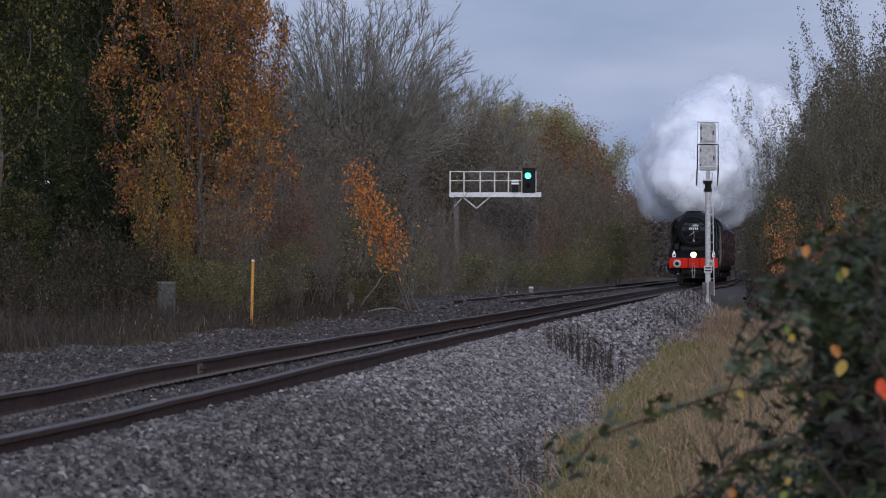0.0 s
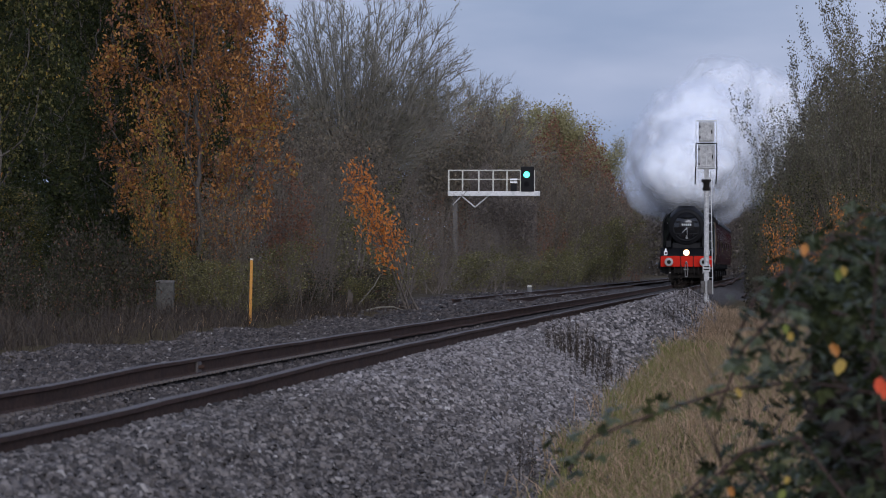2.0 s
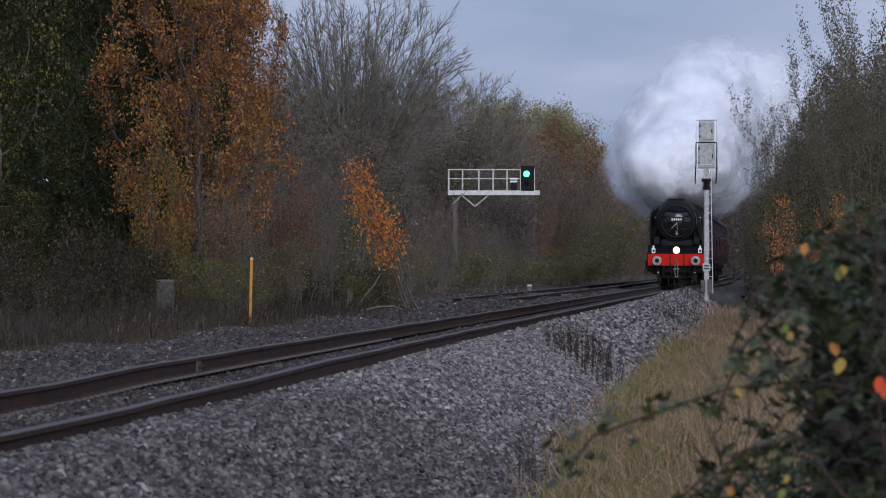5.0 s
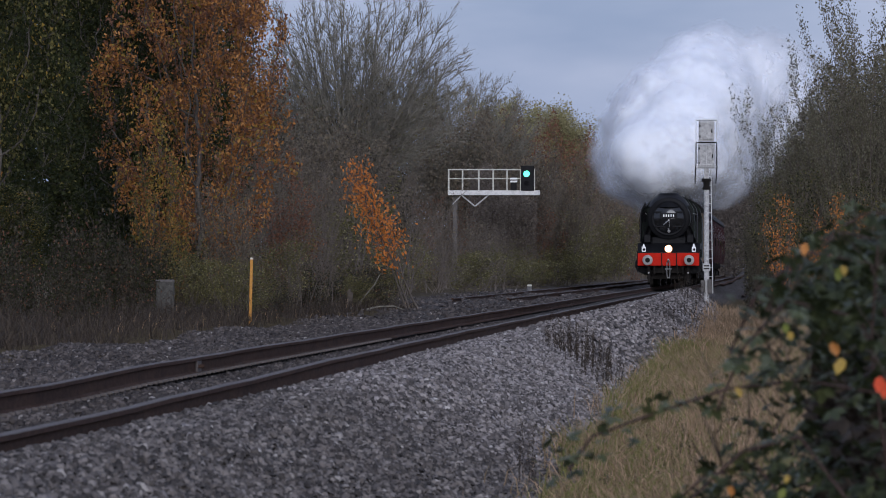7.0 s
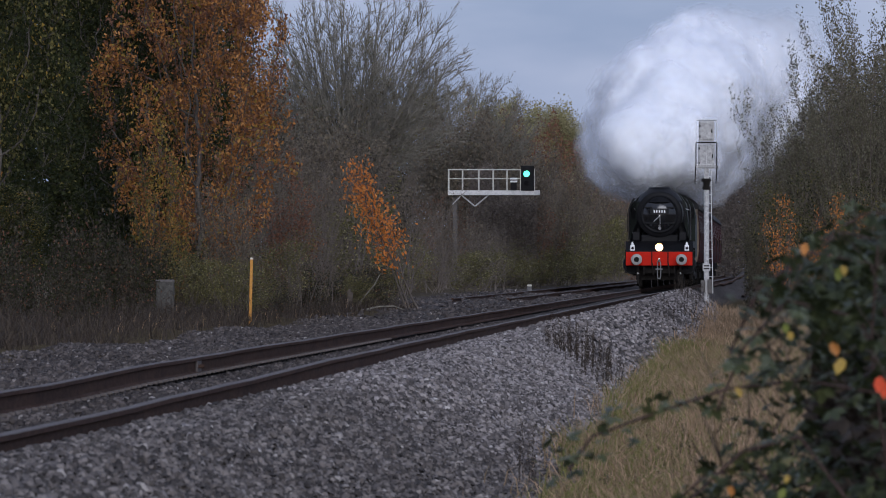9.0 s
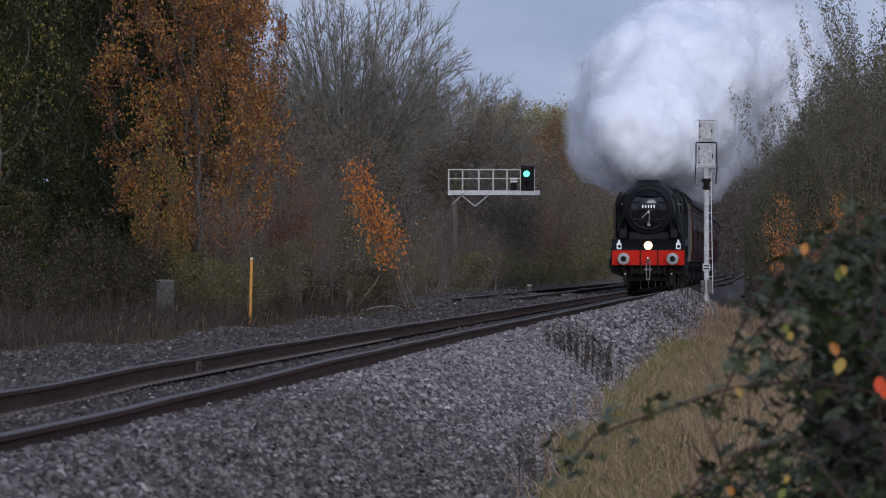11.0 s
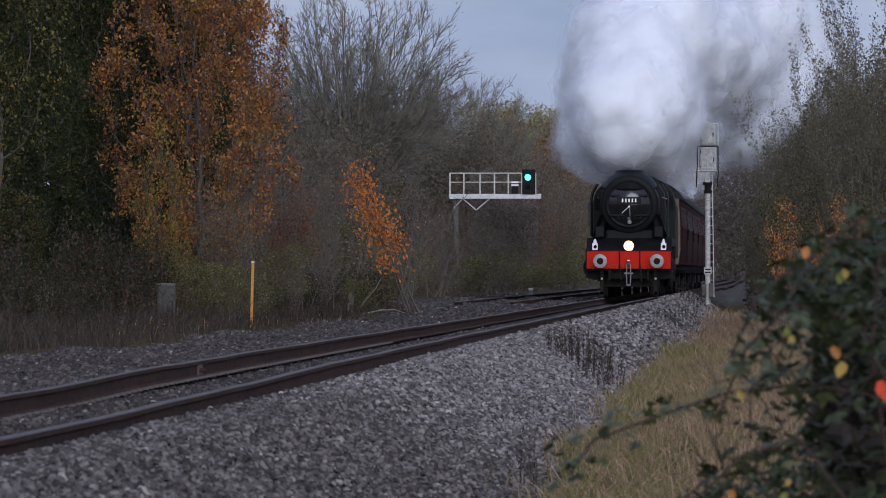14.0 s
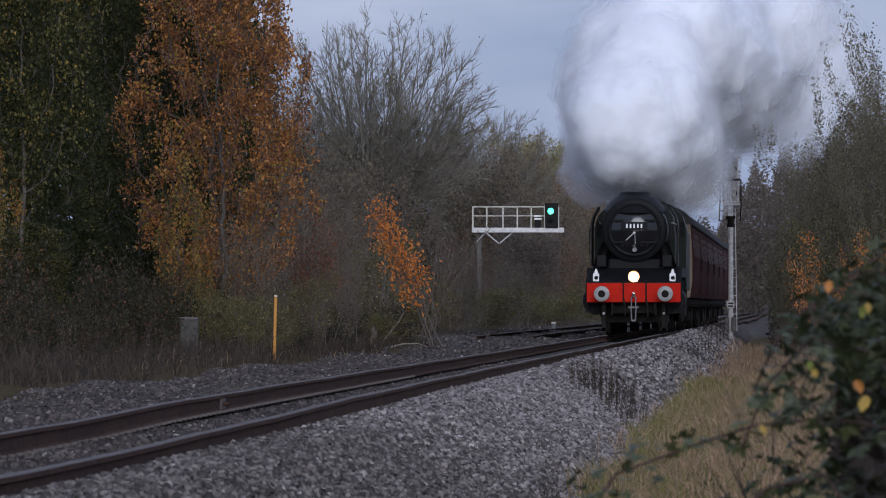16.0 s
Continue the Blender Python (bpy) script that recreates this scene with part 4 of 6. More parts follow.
# ---- signals and posts beside the line ----
def make_post_signal():
    sg = thing("signal_post", "worn grey signal post with a ladder, seen from its back", "railway signal", pose(-2.34, 288, 0))
    smooth(part("post", rods(((0, 0, -0.5), (0, 0, 3.62), 0.085), seg=20), M["galv_worn"], sg, "peeling grey painted tube"))
    smooth(part("collar", lathe([(3.3, 0.09), (3.3, 0.13), (3.4, 0.13), (3.4, 0.1), (3.56, 0.1), (3.56, 0.16), (3.66, 0.16)], "z", 20), M["dirt_black"], sg, "dark iron collar"))
    part("plinth", boxes((-0.16, 0.16, -0.16, 0.16, -0.5, -0.36), bevel=0.01), M["concrete"], sg)
    part("junction_box", boxes((0.03, 0.17, -0.16, 0.1, 0.0, 0.45), bevel=0.01), M["concrete"], sg)
    part("junction_box", boxes((-0.18, -0.04, -0.16, 0.1, 0.05, 0.42), bevel=0.01), M["concrete"], sg, "grey cable boxes at the foot")
    part("nameplate", boxes((-0.12, 0.12, -0.1, -0.09, 0.72, 0.95)), M["galv_worn"], sg, "small pale plate")
    part("plate_bars", boxes((-0.09, 0.09, -0.105, -0.1, 0.86, 0.9), (-0.09, 0.09, -0.105, -0.1, 0.77, 0.81)), M["dirt_black"], sg)
    for z0, z1, w in ((3.98, 4.78, 0.27), (4.84, 5.5, 0.25)):
        hd = part("signal_head", boxes((-w, w, -0.1, 0.12, z0, z1), bevel=0.05), M["galv_worn"], sg, "pale weathered back of a signal head")
        part("back_door", boxes((-w + 0.05, w - 0.05, -0.125, -0.1, z0 + 0.06, z1 - 0.06), bevel=0.01), M["galv_worn"], hd)
        for zh in (z0 + 0.12, z1 - 0.2):
            part("hinge", boxes((-w + 0.02, -w + 0.06, -0.14, -0.1, zh, zh + 0.08)), M["dirt_black"], hd)
        part("catch", boxes((w - 0.1, w - 0.06, -0.15, -0.1, (z0 + z1) / 2 - 0.06, (z0 + z1) / 2 + 0.06)), M["dirt_black"], hd)
        for x in (-0.09, 0.1):
            part("rib", boxes((x - 0.012, x + 0.012, -0.14, -0.12, z0 + 0.1, z1 - 0.1)), M["galv_worn"], hd)
    part("spigot", boxes((-0.07, 0.07, -0.07, 0.07, 3.62, 4.0)), M["galv_worn"], sg)
    # safety hoops, basket and their uprights
    bm = bmesh.new()
    for z, w in ((4.02, 0.33), (4.1, 0.33), (5.52, 0.31)):
        for p, q in (((-w, -0.45), (w, -0.45)), ((w, -0.45), (w, 0.1)), ((w, 0.1), (-w, 0.1)), ((-w, 0.1), (-w, -0.45))):
            rod(bm, (*p, z), (*q, z), 0.014, None, 6)
    for x, y in ((-0.33, -0.45), (0.33, -0.45), (-0.33, 0.1), (0.33, 0.1), (0, -0.45)):
        rod(bm, (x, y, 4.02), (x, y, 5.52 if y < 0 and x else 4.8), 0.012, None, 6)
    for x in (-0.34, 0.31):
        rod(bm, (x, -0.2, 3.5), (x, -0.2, 4.05), 0.016, None, 6)
    fr = bmesh.new()
    for p, q in (((-0.33, -0.46, 4.8), (0.33, -0.46, 4.8)), ((-0.33, -0.46, 4.05), (-0.33, -0.46, 4.8)), ((0.33, -0.46, 4.05), (0.33, -0.46, 4.8)), ((-0.36, -0.25, 3.5), (-0.34, -0.46, 4.05)), ((0.3, -0.25, 3.5), (0.34, -0.46, 4.05))):
        rod(fr, p, q, 0.022, None, 6)
    part("cage_frame", fr, M["dirt_black"], sg, "rusty dark frame of the cage")
    part("safety_cage", bm, M["galv"], sg, "thin steel cage round the heads")
    bm = rods(((0.2, -0.05, 0.0), (0.14, -0.05, 3.9), 0.014), ((0.2, 0.2, 0.0), (0.14, 0.2, 3.9), 0.014), seg=6)
    ld = part("ladder", bm, M["galv"], sg, "narrow steel ladder")
    for k in range(13):
        z = 0.25 + 0.29 * k
        part("rung", rods(((0.02, 0.08, z), (0.2 - 0.06 * z / 3.9, 0.08, z), 0.011), ((0.2 - 0.06 * z / 3.9, -0.05, z), (0.2 - 0.06 * z / 3.9, 0.2, z), 0.011), seg=6), M["galv"], ld)


def make_cantilever_signal():
    g = thing("cantilever_signal", "pale steel cantilever gangway carrying a signal showing green", "railway signal", pose(-12.15, 384, 0))
    part("gangway_beam", boxes((-1.95, 1.95, -0.35, -0.28, 3.9, 4.1), (-1.95, 1.95, 0.28, 0.35, 3.9, 4.1), (-1.95, -1.9, -0.28, 0.28, 3.9, 4.1), (1.9, 1.95, -0.28, 0.28, 3.9, 4.1)), M["galv"], g, "pale steel edge beam")
    part("deck", boxes((-1.9, 1.9, -0.28, 0.28, 4.02, 4.06)), M["galv_worn"], g)
    for x in (-1.92, -1.33, -0.64, -0.03, 0.56, 1.14, 1.72):
        part("railing_post", rods(((x, -0.33, 4.08), (x, -0.33, 4.98), 0.025), seg=8), M["cream_paint"], g)
        part("railing_post", rods(((x, 0.33, 4.08), (x, 0.33, 4.98), 0.02), seg=8), M["cream_paint"], g)
    for y in (-0.33, 0.33):
        part("rail", rods(((-1.94, y, 4.98), (1.74, y, 4.98), 0.024), seg=8), M["cream_paint"], g)
        part("rail", rods(((-1.94, y, 4.6), (1.74, y, 4.6), 0.02), seg=8), M["cream_paint"], g)
    hd = part("signal_head", boxes((1.16, 1.72, -0.42, -0.38, 4.08, 5.14), (1.24, 1.64, -0.38, -0.1, 4.12, 5.1), bevel=0.02), M["black"], g, "black signal head and backboard")
    part("green_lens", rods(((1.4, -0.46, 4.8), (1.4, -0.425, 4.8), 0.13), seg=24), M["green_lamp"], hd, "glowing green lens")
    part("lamp_hood", extrude_outline([(1.4 + 0.18 * math.cos(a), 4.8 + 0.18 * math.sin(a)) for a in np.linspace(0, math.pi, 12)] + [(1.4 + 0.165 * math.cos(a), 4.8 + 0.165 * math.sin(a)) for a in np.linspace(math.pi, 0, 12)], "y", -0.66, -0.42), M["black"], hd)
    part("dark_lens", rods(((1.4, -0.45, 4.4), (1.4, -0.425, 4.4), 0.11), seg=20), M["glass"], hd)
    bx = part("equipment_box", boxes((0.72, 0.98, -0.4, -0.2, 4.1, 4.42), bevel=0.01), M["black"], g, "small black box with white bands")
    for z in (4.44, 4.56):
        part("white_band", boxes((0.7, 1.0, -0.42, -0.2, z, z + 0.07)), M["white"], bx)
    part("brace", rods(((-1.4, -0.2, 3.92), (-0.8, -0.2, 3.42), 0.03), ((-0.8, -0.2, 3.42), (-0.2, -0.2, 3.92), 0.03), ((-1.75, -0.2, 3.5), (-1.4, -0.2, 3.85), 0.03), seg=8), M["galv"], g)
    part("column", boxes((-1.75, -1.55, -0.1, 0.1, -0.1, 3.95), bevel=0.01), M["concrete"], g, "grey steel column")


def make_small_things():
    mp = thing("marker_post", "tall thin faded yellow marker post by the ballast", "post", pose(-8.92, 152, -0.16, 0, 1.5))
    part("stake", boxes((-0.024, 0.024, -0.018, 0.018, -0.15, 1.15), bevel=0.006), M["yellow"], mp)
    part("cap", boxes((-0.026, 0.026, -0.02, 0.02, 1.13, 1.16)), M["cream_paint"], mp)
    cp = thing("concrete_post", "squat weathered concrete post in the undergrowth", "post", pose(-10.35, 152, -0.1))
    part("shaft", boxes((-0.15, 0.15, -0.12, 0.12, -0.2, 0.72), bevel=0.025), M["concrete_dark"], cp)
    part("cap", boxes((-0.155, 0.155, -0.125, 0.125, 0.685, 0.73), bevel=0.012), M["concrete"], cp)
    st = thing("timber_stump", "short dark broken timber post", "post", pose(-9.35, 196, -0.1, 0, 5))
    part("stump", boxes((-0.06, 0.06, -0.06, 0.06, -0.2, 0.4), (-0.06, 0.0, -0.06, 0.05, 0.38, 0.46), bevel=0.01), M["timber"], st)
    fb = thing("fallen_branch", "pale dead branch lying on the ballast edge", "branch", pose(-8.33, 190, -0.08))
    part("limb", rods(((-0.36, 0, 0.03), (-0.1, 0.05, 0.09), 0.018, 0.016), ((-0.1, 0.05, 0.09), (0.2, 0, 0.1), 0.016, 0.013), ((0.2, 0, 0.1), (0.42, -0.1, 0.03), 0.013, 0.007), seg=7), M["bark_pale"], fb)
    ls = thing("leaning_pole", "thin dead stick leaning in the undergrowth", "branch", pose(-9.05, 197, -0.1))
    part("stick", rods(((-0.25, 0, 0.0), (0.2, 0.1, 0.55), 0.016, 0.011), ((0.2, 0.1, 0.55), (0.33, 0.2, 0.8), 0.011, 0.006), seg=7), M["bark_pale"], ls)
    wm = thing("white_marker", "small white lineside marker beside the second line", "post", pose(-9.75, 352, -0.14))
    part("shaft", boxes((-0.085, 0.085, -0.06, 0.06, -0.1, 0.22), bevel=0.02), M["concrete_pale"], wm)
    part("top", boxes((-0.09, 0.09, -0.07, 0.07, 0.22, 0.3), bevel=0.03), M["cream_paint"], wm)


make_post_signal()
make_cantilever_signal()
make_small_things()

# ---- trees and bushes ----
def make_tree(name, label, category, seed, height, leaves, leaf_size, leaf_mat, wood_mat, group="", leaf_level=2, scatter=0.12, droop=0.3, more=(), fine=2, far=False, clump=1, crown=None, brush=None, **shape):
    """A thing with its stems, limbs, fine twigs and one or more sorts of leaves."""
    r = np.random.default_rng(seed)
    segs, order = reach(r, dome_goals(r, *crown), **shape) if crown else grow(r, height, **shape)
    if brush:
        # fine spray that follows its branch and leans outwards
        b = segs[order >= 1][r.integers(0, (order >= 1).sum(), brush[0])]
        f = r.uniform(size=(brush[0], 1))
        p = b[:, 0:3] * (1 - f) + b[:, 3:6] * f
        d = unit(unit(b[:, 3:6] - b[:, 0:3]) + 0.5 * unit(p - [0, 0, 0.35 * height]) + r.normal(scale=0.3, size=p.shape))
        fine_ones = np.concatenate([p, p + d * brush[1] * r.uniform(0.4, 1.3, f.shape), np.full(f.shape, 0.0085), np.full(f.shape, 0.005)], 1)
        segs, order = np.concatenate([segs, fine_ones]), np.concatenate([order, np.full(brush[0], 3)])
    t = thing(name, label, category, None, group)
    one = shape.get("stems", 1) == 1 or crown is not None
    tagged(part("trunk" if one else "stem_tangle", twig_mesh("stems", segs[order == 0], wood_mat, 6 if one else 4), None, t), kind="" if one else "stuff")
    if fine > 1:
        tagged(part("limb_tangle", twig_mesh("limbs", segs[(order > 0) & (order < fine)], wood_mat, 3), None, t), kind="stuff")
    if (order >= fine).any():
        tagged(part("twig_tangle", ribbon_mesh("twigs", segs[order >= fine], wood_mat, r), None, t), kind="stuff")
    for mat, n, size in ((leaf_mat, leaves, leaf_size), *more):
        part("crown", leaf_mesh("crown", leaf_places(r, segs, order, leaf_level, n, scatter, clump), size, mat, r, droop=droop, far=far), None, t)
    return t


def stand(proto, rows, r):
    """Places the first and copies the rest: rows of x, y, height factor, width factor."""
    for k, (x, y, h, w) in enumerate(rows):
        m = Matrix.LocRotScale((x, y, float(ground_z(x, y)) - 0.05), Euler((0, 0, r.uniform(0, 2 * math.pi))), (w, w, h))
        if k == 0:
            proto.matrix_basis = m
        else:
            copy_thing(proto, m)


pr = np.random.default_rng(21)
SCRUB = dict(stems=11, kids=(9, 5, 0), levels=2, angle=40, up=0.28, ratio=0.34, thick=0.024, bare=0.04, spread=1.3, wander=0.12, far=True)
bush_label = "tangled lineside bush of thin grey-brown stems with "
brown = make_tree("scrub_bush", bush_label + "dull brown leaves", "bush", 31, 5.0, 5200, 0.1, M["lf_brown"], M["twig"], "lineside scrub", 1, 0.15, clump=6, **SCRUB)
olive = make_tree("scrub_bush", bush_label + "olive leaves", "bush", 32, 5.0, 6500, 0.1, M["lf_olive"], M["twig"], "lineside scrub", 1, 0.16, clump=7, more=((M["lf_yellow"], 1100, 0.1),), **SCRUB)
russet = make_tree("scrub_bush", bush_label + "russet leaves", "bush", 33, 5.0, 4600, 0.1, M["lf_russet"], M["twig"], "lineside scrub", 1, 0.15, clump=6, **SCRUB)
bare = make_tree("scrub_bush", "bare tangled lineside bush of thin grey twigs", "bush", 34, 5.0, 3000, 0.055, M["lf_brown"], M["twig"], "lineside scrub", 1, 0.14, **dict(SCRUB, kids=(12, 7, 0)))

oak = make_tree("autumn_tree", "leafy young tree in orange and brown autumn colour", "tree", 41, 9.0, 15000, 0.082, M["lf_orange"], M["bark"], "autumn trees", 1, 0.11, clump=14,
                more=((M["lf_gold"], 3000, 0.075), (M["lf_russet"], 9000, 0.08)), crown=(1000, [(0.5, 0.7), (1.6, 1.3), (3.2, 1.75), (5.0, 1.8), (7.0, 1.5), (9.2, 0.7)], 0.42, 0.35),
                fork=0.7, step=0.22, kill=0.36, tip=0.007, twigs=2500, twig_len=0.3)
stand(oak, [(-10.72, 165, 1.0, 0.85), (-11.3, 173, 1.05, 0.9)], pr)
sapling = make_tree("young_tree", "slender young tree in yellow-green and gold autumn leaf", "tree", 47, 4.2, 1700, 0.075, M["lf_gold"], M["bark"], "young trees", 1, 0.1, clump=12,
                    more=((M["lf_olive"], 1800, 0.075), (M["lf_orange"], 1600, 0.075)), crown=(330, [(0.3, 0.5), (1.4, 0.75), (2.8, 0.7), (4.3, 0.25)], 0.35, 0.4),
                    fork=0.3, step=0.18, kill=0.3, tip=0.006, twigs=700, twig_len=0.25)
stand(sapling, [(-11.05, 161, 0.85, 0.65), (-10.75, 160, 0.5, 0.6), (-12.75, 143, 0.95, 0.8)], pr)
dark = make_tree("green_tree", "dense dark green tree hung with ivy", "tree", 42, 9.0, 24000, 0.1, M["lf_green"], M["bark"], "dark green trees", 1, 0.12, clump=16, far=True,
                 more=((M["lf_olive"], 2600, 0.085),), crown=(900, [(0.2, 1.3), (3, 1.5), (6, 1.4), (9.4, 0.6)], 0.4), fork=0.5, step=0.25, kill=0.4, tip=0.007, twigs=1200, twig_len=0.3)
stand(dark, [(-12.45, 168, 1.0, 0.9), (-13.0, 178, 1.05, 1.0), (-12.6, 174, 1.05, 1.0), (-15.0, 186, 1.1, 1.2), (-13.4, 150, 1.0, 1.0), (-13.75, 160, 0.7, 1.0)], pr)
yew = make_tree("olive_tree", "bushy tree in olive green turning yellow", "tree", 46, 8.0, 7500, 0.085, M["lf_olive"], M["bark"], "olive trees", 1, 0.12, clump=10, far=True,
                more=((M["lf_gold"], 1500, 0.08), (M["lf_green"], 16000, 0.085)), crown=(700, [(2.4, 0.6), (3.6, 1.1), (6, 1.3), (8.4, 0.6)], 0.3), fork=1.8, step=0.25, kill=0.4, tip=0.007, twigs=1200, twig_len=0.3)
stand(yew, [(-12.25, 143, 1.05, 0.8), (-11.9, 139, 0.24, 0.6)], pr)
ash = make_tree("bare_tree", "almost bare tree with a dome of pale grey branches", "tree", 48, 11.2, 4500, 0.085, M["lf_olive"], M["bark_pale"], "bare trees", 2, 0.14, clump=6, far=True, brush=(24000, 0.4),
                stems=80, levels=3, kids=(14, 6, 4), angle=33, up=0.03, ratio=0.22, thick=0.075, bare=0.25, wander=0.04, steps=(10, 4, 3, 2), fan=(0, 50), thin=0.5, fork=3.2)
stand(ash, [(-16.0, 336, 1.0, 1.0), (-14.2, 404, 0.85, 0.8)], pr)
lime = make_tree("yellow_tree", "tall tree with thin yellow-green leaves", "tree", 44, 10.0, 15000, 0.13, M["lf_yellow"], M["bark"], "yellow trees", 1, 0.26,
                 kids=(20, 8, 3), levels=3, angle=55, up=0.22, ratio=0.36, thick=0.14, bare=0.15, far=True)
stand(lime, [(-20.6, 642, 1.08, 1.2), (-19.2, 640, 1.15, 1.2), (-17.8, 646, 1.13, 1.2), (-16.4, 640, 1.1, 1.1), (-15.1, 645, 1.06, 1.0), (-13.9, 641, 1.0, 1.0), (-12.9, 644, 0.9, 0.9)], pr)
flame = make_tree("orange_bush", "slender bush of bright orange leaves among bare twigs", "bush", 45, 3.4, 1350, 0.085, M["lf_bright"], M["twig"], "", 1, 0.17, clump=9,
                  kids=(10, 6, 0), levels=2, stems=3, angle=38, up=0.2, ratio=0.26, thick=0.03, bare=0.3, spread=0.2, fan=(0.0, 0.08))
flame.matrix_basis = Matrix.LocRotScale((-8.0, 198, -0.2), Euler((0, radians(-20), 0)), (0.85, 0.85, 1.13))

# the left bank, near to far; lower before the cantilever signal, taller behind it
stand(russet, [(-10.35, 179, 0.6, 0.6), (-11.3, 398, 1.25, 1.1), (-11.7, 432, 1.5, 1.1), (-14.5, 396, 1.45, 1.2), (-12.8, 300, 0.75, 1.0), (-11.9, 418, 1.45, 1.3)], pr)
stand(bare, [(-10.7, 196, 0.85, 0.85), (-9.95, 188, 0.55, 0.6), (-10.1, 181, 0.7, 0.7), (-9.75, 174, 0.42, 0.5), (-10.3, 210, 0.85, 0.9), (-10.9, 232, 1.0, 1.0), (-10.8, 256, 0.9, 1.0), (-11.4, 284, 0.8, 1.1), (-11.0, 312, 0.6, 1.1),
             (-11.6, 344, 0.6, 1.1), (-11.5, 404, 1.0, 1.1), (-11.7, 428, 1.2, 1.1), (-13.2, 366, 0.72, 0.8)], pr)
stand(brown, [(-11.8, 206, 1.0, 0.9), (-12.4, 226, 1.05, 1.0), (-12, 246, 1.0, 1.0), (-12.6, 275, 1.0, 1.1), (-12, 330, 0.62, 1.1), (-14.8, 318, 1.15, 1.2), (-12.3, 392, 1.35, 1.1),
              (-13.6, 402, 1.5, 1.2), (-10.9, 426, 1.28, 1.0), (-12.6, 430, 1.3, 1.1)] + [(-11.8, 500, 1.35, 1.2), (-12, 560, 1.4, 1.3), (-11.7, 620, 1.35, 1.3), (-12.2, 690, 1.4, 1.4),
              (-12.3, 192, 0.95, 0.9), (-13.3, 214, 1.1, 1.0), (-14.4, 470, 1.5, 1.4), (-11.2, 920, 1.5, 1.6), (-12.7, 414, 1.5, 1.2), (-9.9, 160, 0.55, 0.45), (-17.3, 596, 1.75, 1.5), (-15.6, 592, 1.75, 1.5), (-13.9, 598, 1.7, 1.4), (-12.4, 594, 1.6, 1.3), (-11.3, 606, 1.45, 1.3), (-10.5, 600, 1.25, 1.2), (-9.9, 596, 0.9, 1.1)], pr)
stand(olive, [(-10.9, 214, 0.6, 0.8), (-11.3, 470, 1.05, 1.2), (-11.9, 525, 1.2, 1.2), (-11.1, 450, 0.8, 1.0), (-10.9, 566, 0.9, 1.2), (-10.7, 424, 0.5, 0.9), (-10.15, 176, 0.6, 0.6), (-9.75, 198, 0.35, 0.6), (-11, 296, 0.6, 1.0), (-10.9, 362, 0.5, 1.0), (-11.1, 378, 0.5, 1.0), (-11, 412, 0.8, 1.1), (-10.9, 440, 0.6, 1.1), (-10.6, 158, 0.42, 0.55), (-9.9, 160, 0.3, 0.5),
              (-11.2, 480, 0.6, 1.1), (-11, 540, 0.7, 1.2), (-13.2, 192, 0.85, 0.9), (-11.7, 268, 0.65, 1.0), (-12.6, 360, 0.58, 1.0), (-10.6, 520, 1.6, 1.3), (-9.65, 157, 0.45, 0.45)], pr)

# low tangle along the foot of the left bank; its shade is put into the leaf colour
low = make_tree("bramble_patch", "low tangle of brambles and dead stems, leaves darkened for shade", "bush", 56, 1.7, 3000, 0.085, M["lf_shade"], M["bark"], "low tangle on the bank", 1, 0.2,
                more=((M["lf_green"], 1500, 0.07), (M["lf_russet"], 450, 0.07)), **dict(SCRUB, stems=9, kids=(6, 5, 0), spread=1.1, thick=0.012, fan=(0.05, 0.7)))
stand(low, [(-11.2, 147, 0.8, 0.7), (-10.8, 161, 1.0, 0.8), (-9.9, 181, 0.7, 0.7), (-11.6, 158, 1.2, 0.9), (-10.3, 128, 0.7, 0.7), (-11.1, 136, 0.9, 0.8), (-10.9, 141, 0.7, 0.8), (-9.6, 166, 0.6, 0.6),
            (-12.0, 146, 1.1, 0.9), (-9.9, 193, 0.7, 0.7), (-10.9, 172, 1.1, 0.8), (-12.6, 138, 1.2, 0.9), (-10.9, 157, 0.95, 0.8), (-9.7, 206, 0.7, 0.8), (-10.8, 222, 0.9, 0.9), (-11.2, 120, 0.7, 0.7)], pr)

shrub = make_tree("dead_shrub", "small dead shrub of pale grey twigs", "bush", 57, 0.95, 40, 0.04, M["lf_brown"], M["bark_pale"], "", 1, 0.05,
                  **dict(SCRUB, stems=6, kids=(6, 4, 0), spread=0.16, thick=0.012, fan=(0.0, 0.3)))
stand(shrub, [(-10.85, 134, 1.0, 0.8)], pr)

# the right bank
sallow = make_tree("sallow_bush", "tall upright bush with small pale grey-green leaves", "bush", 51, 6.2, 15000, 0.07, M["lf_pale"], M["twig"], "sallows by the line", 1, 0.08, clump=2,
                   more=((M["lf_brown"], 4500, 0.06),), **dict(SCRUB, stems=14, kids=(12, 5, 0), up=0.38, angle=38, ratio=0.28, fan=(0.02, 0.27), bare=0.15, spread=0.9))
stand(sallow, [(1.3, 196, 0.92, 0.75), (0.6, 201, 0.74, 0.6), (2.3, 190, 1.06, 0.9), (1.5, 202, 0.95, 0.9), (3.2, 198, 1.2, 1.0), (1.85, 186, 0.98, 0.8), (2.75, 187, 1.12, 0.9), (0.0, 206, 0.6, 0.6), (0.6, 220, 0.78, 0.75), (2.4, 214, 1.05, 1.0), (-0.05, 203, 0.68, 0.5), (0.4, 198, 0.8, 0.55), (1.0, 200, 0.88, 0.6)], pr)
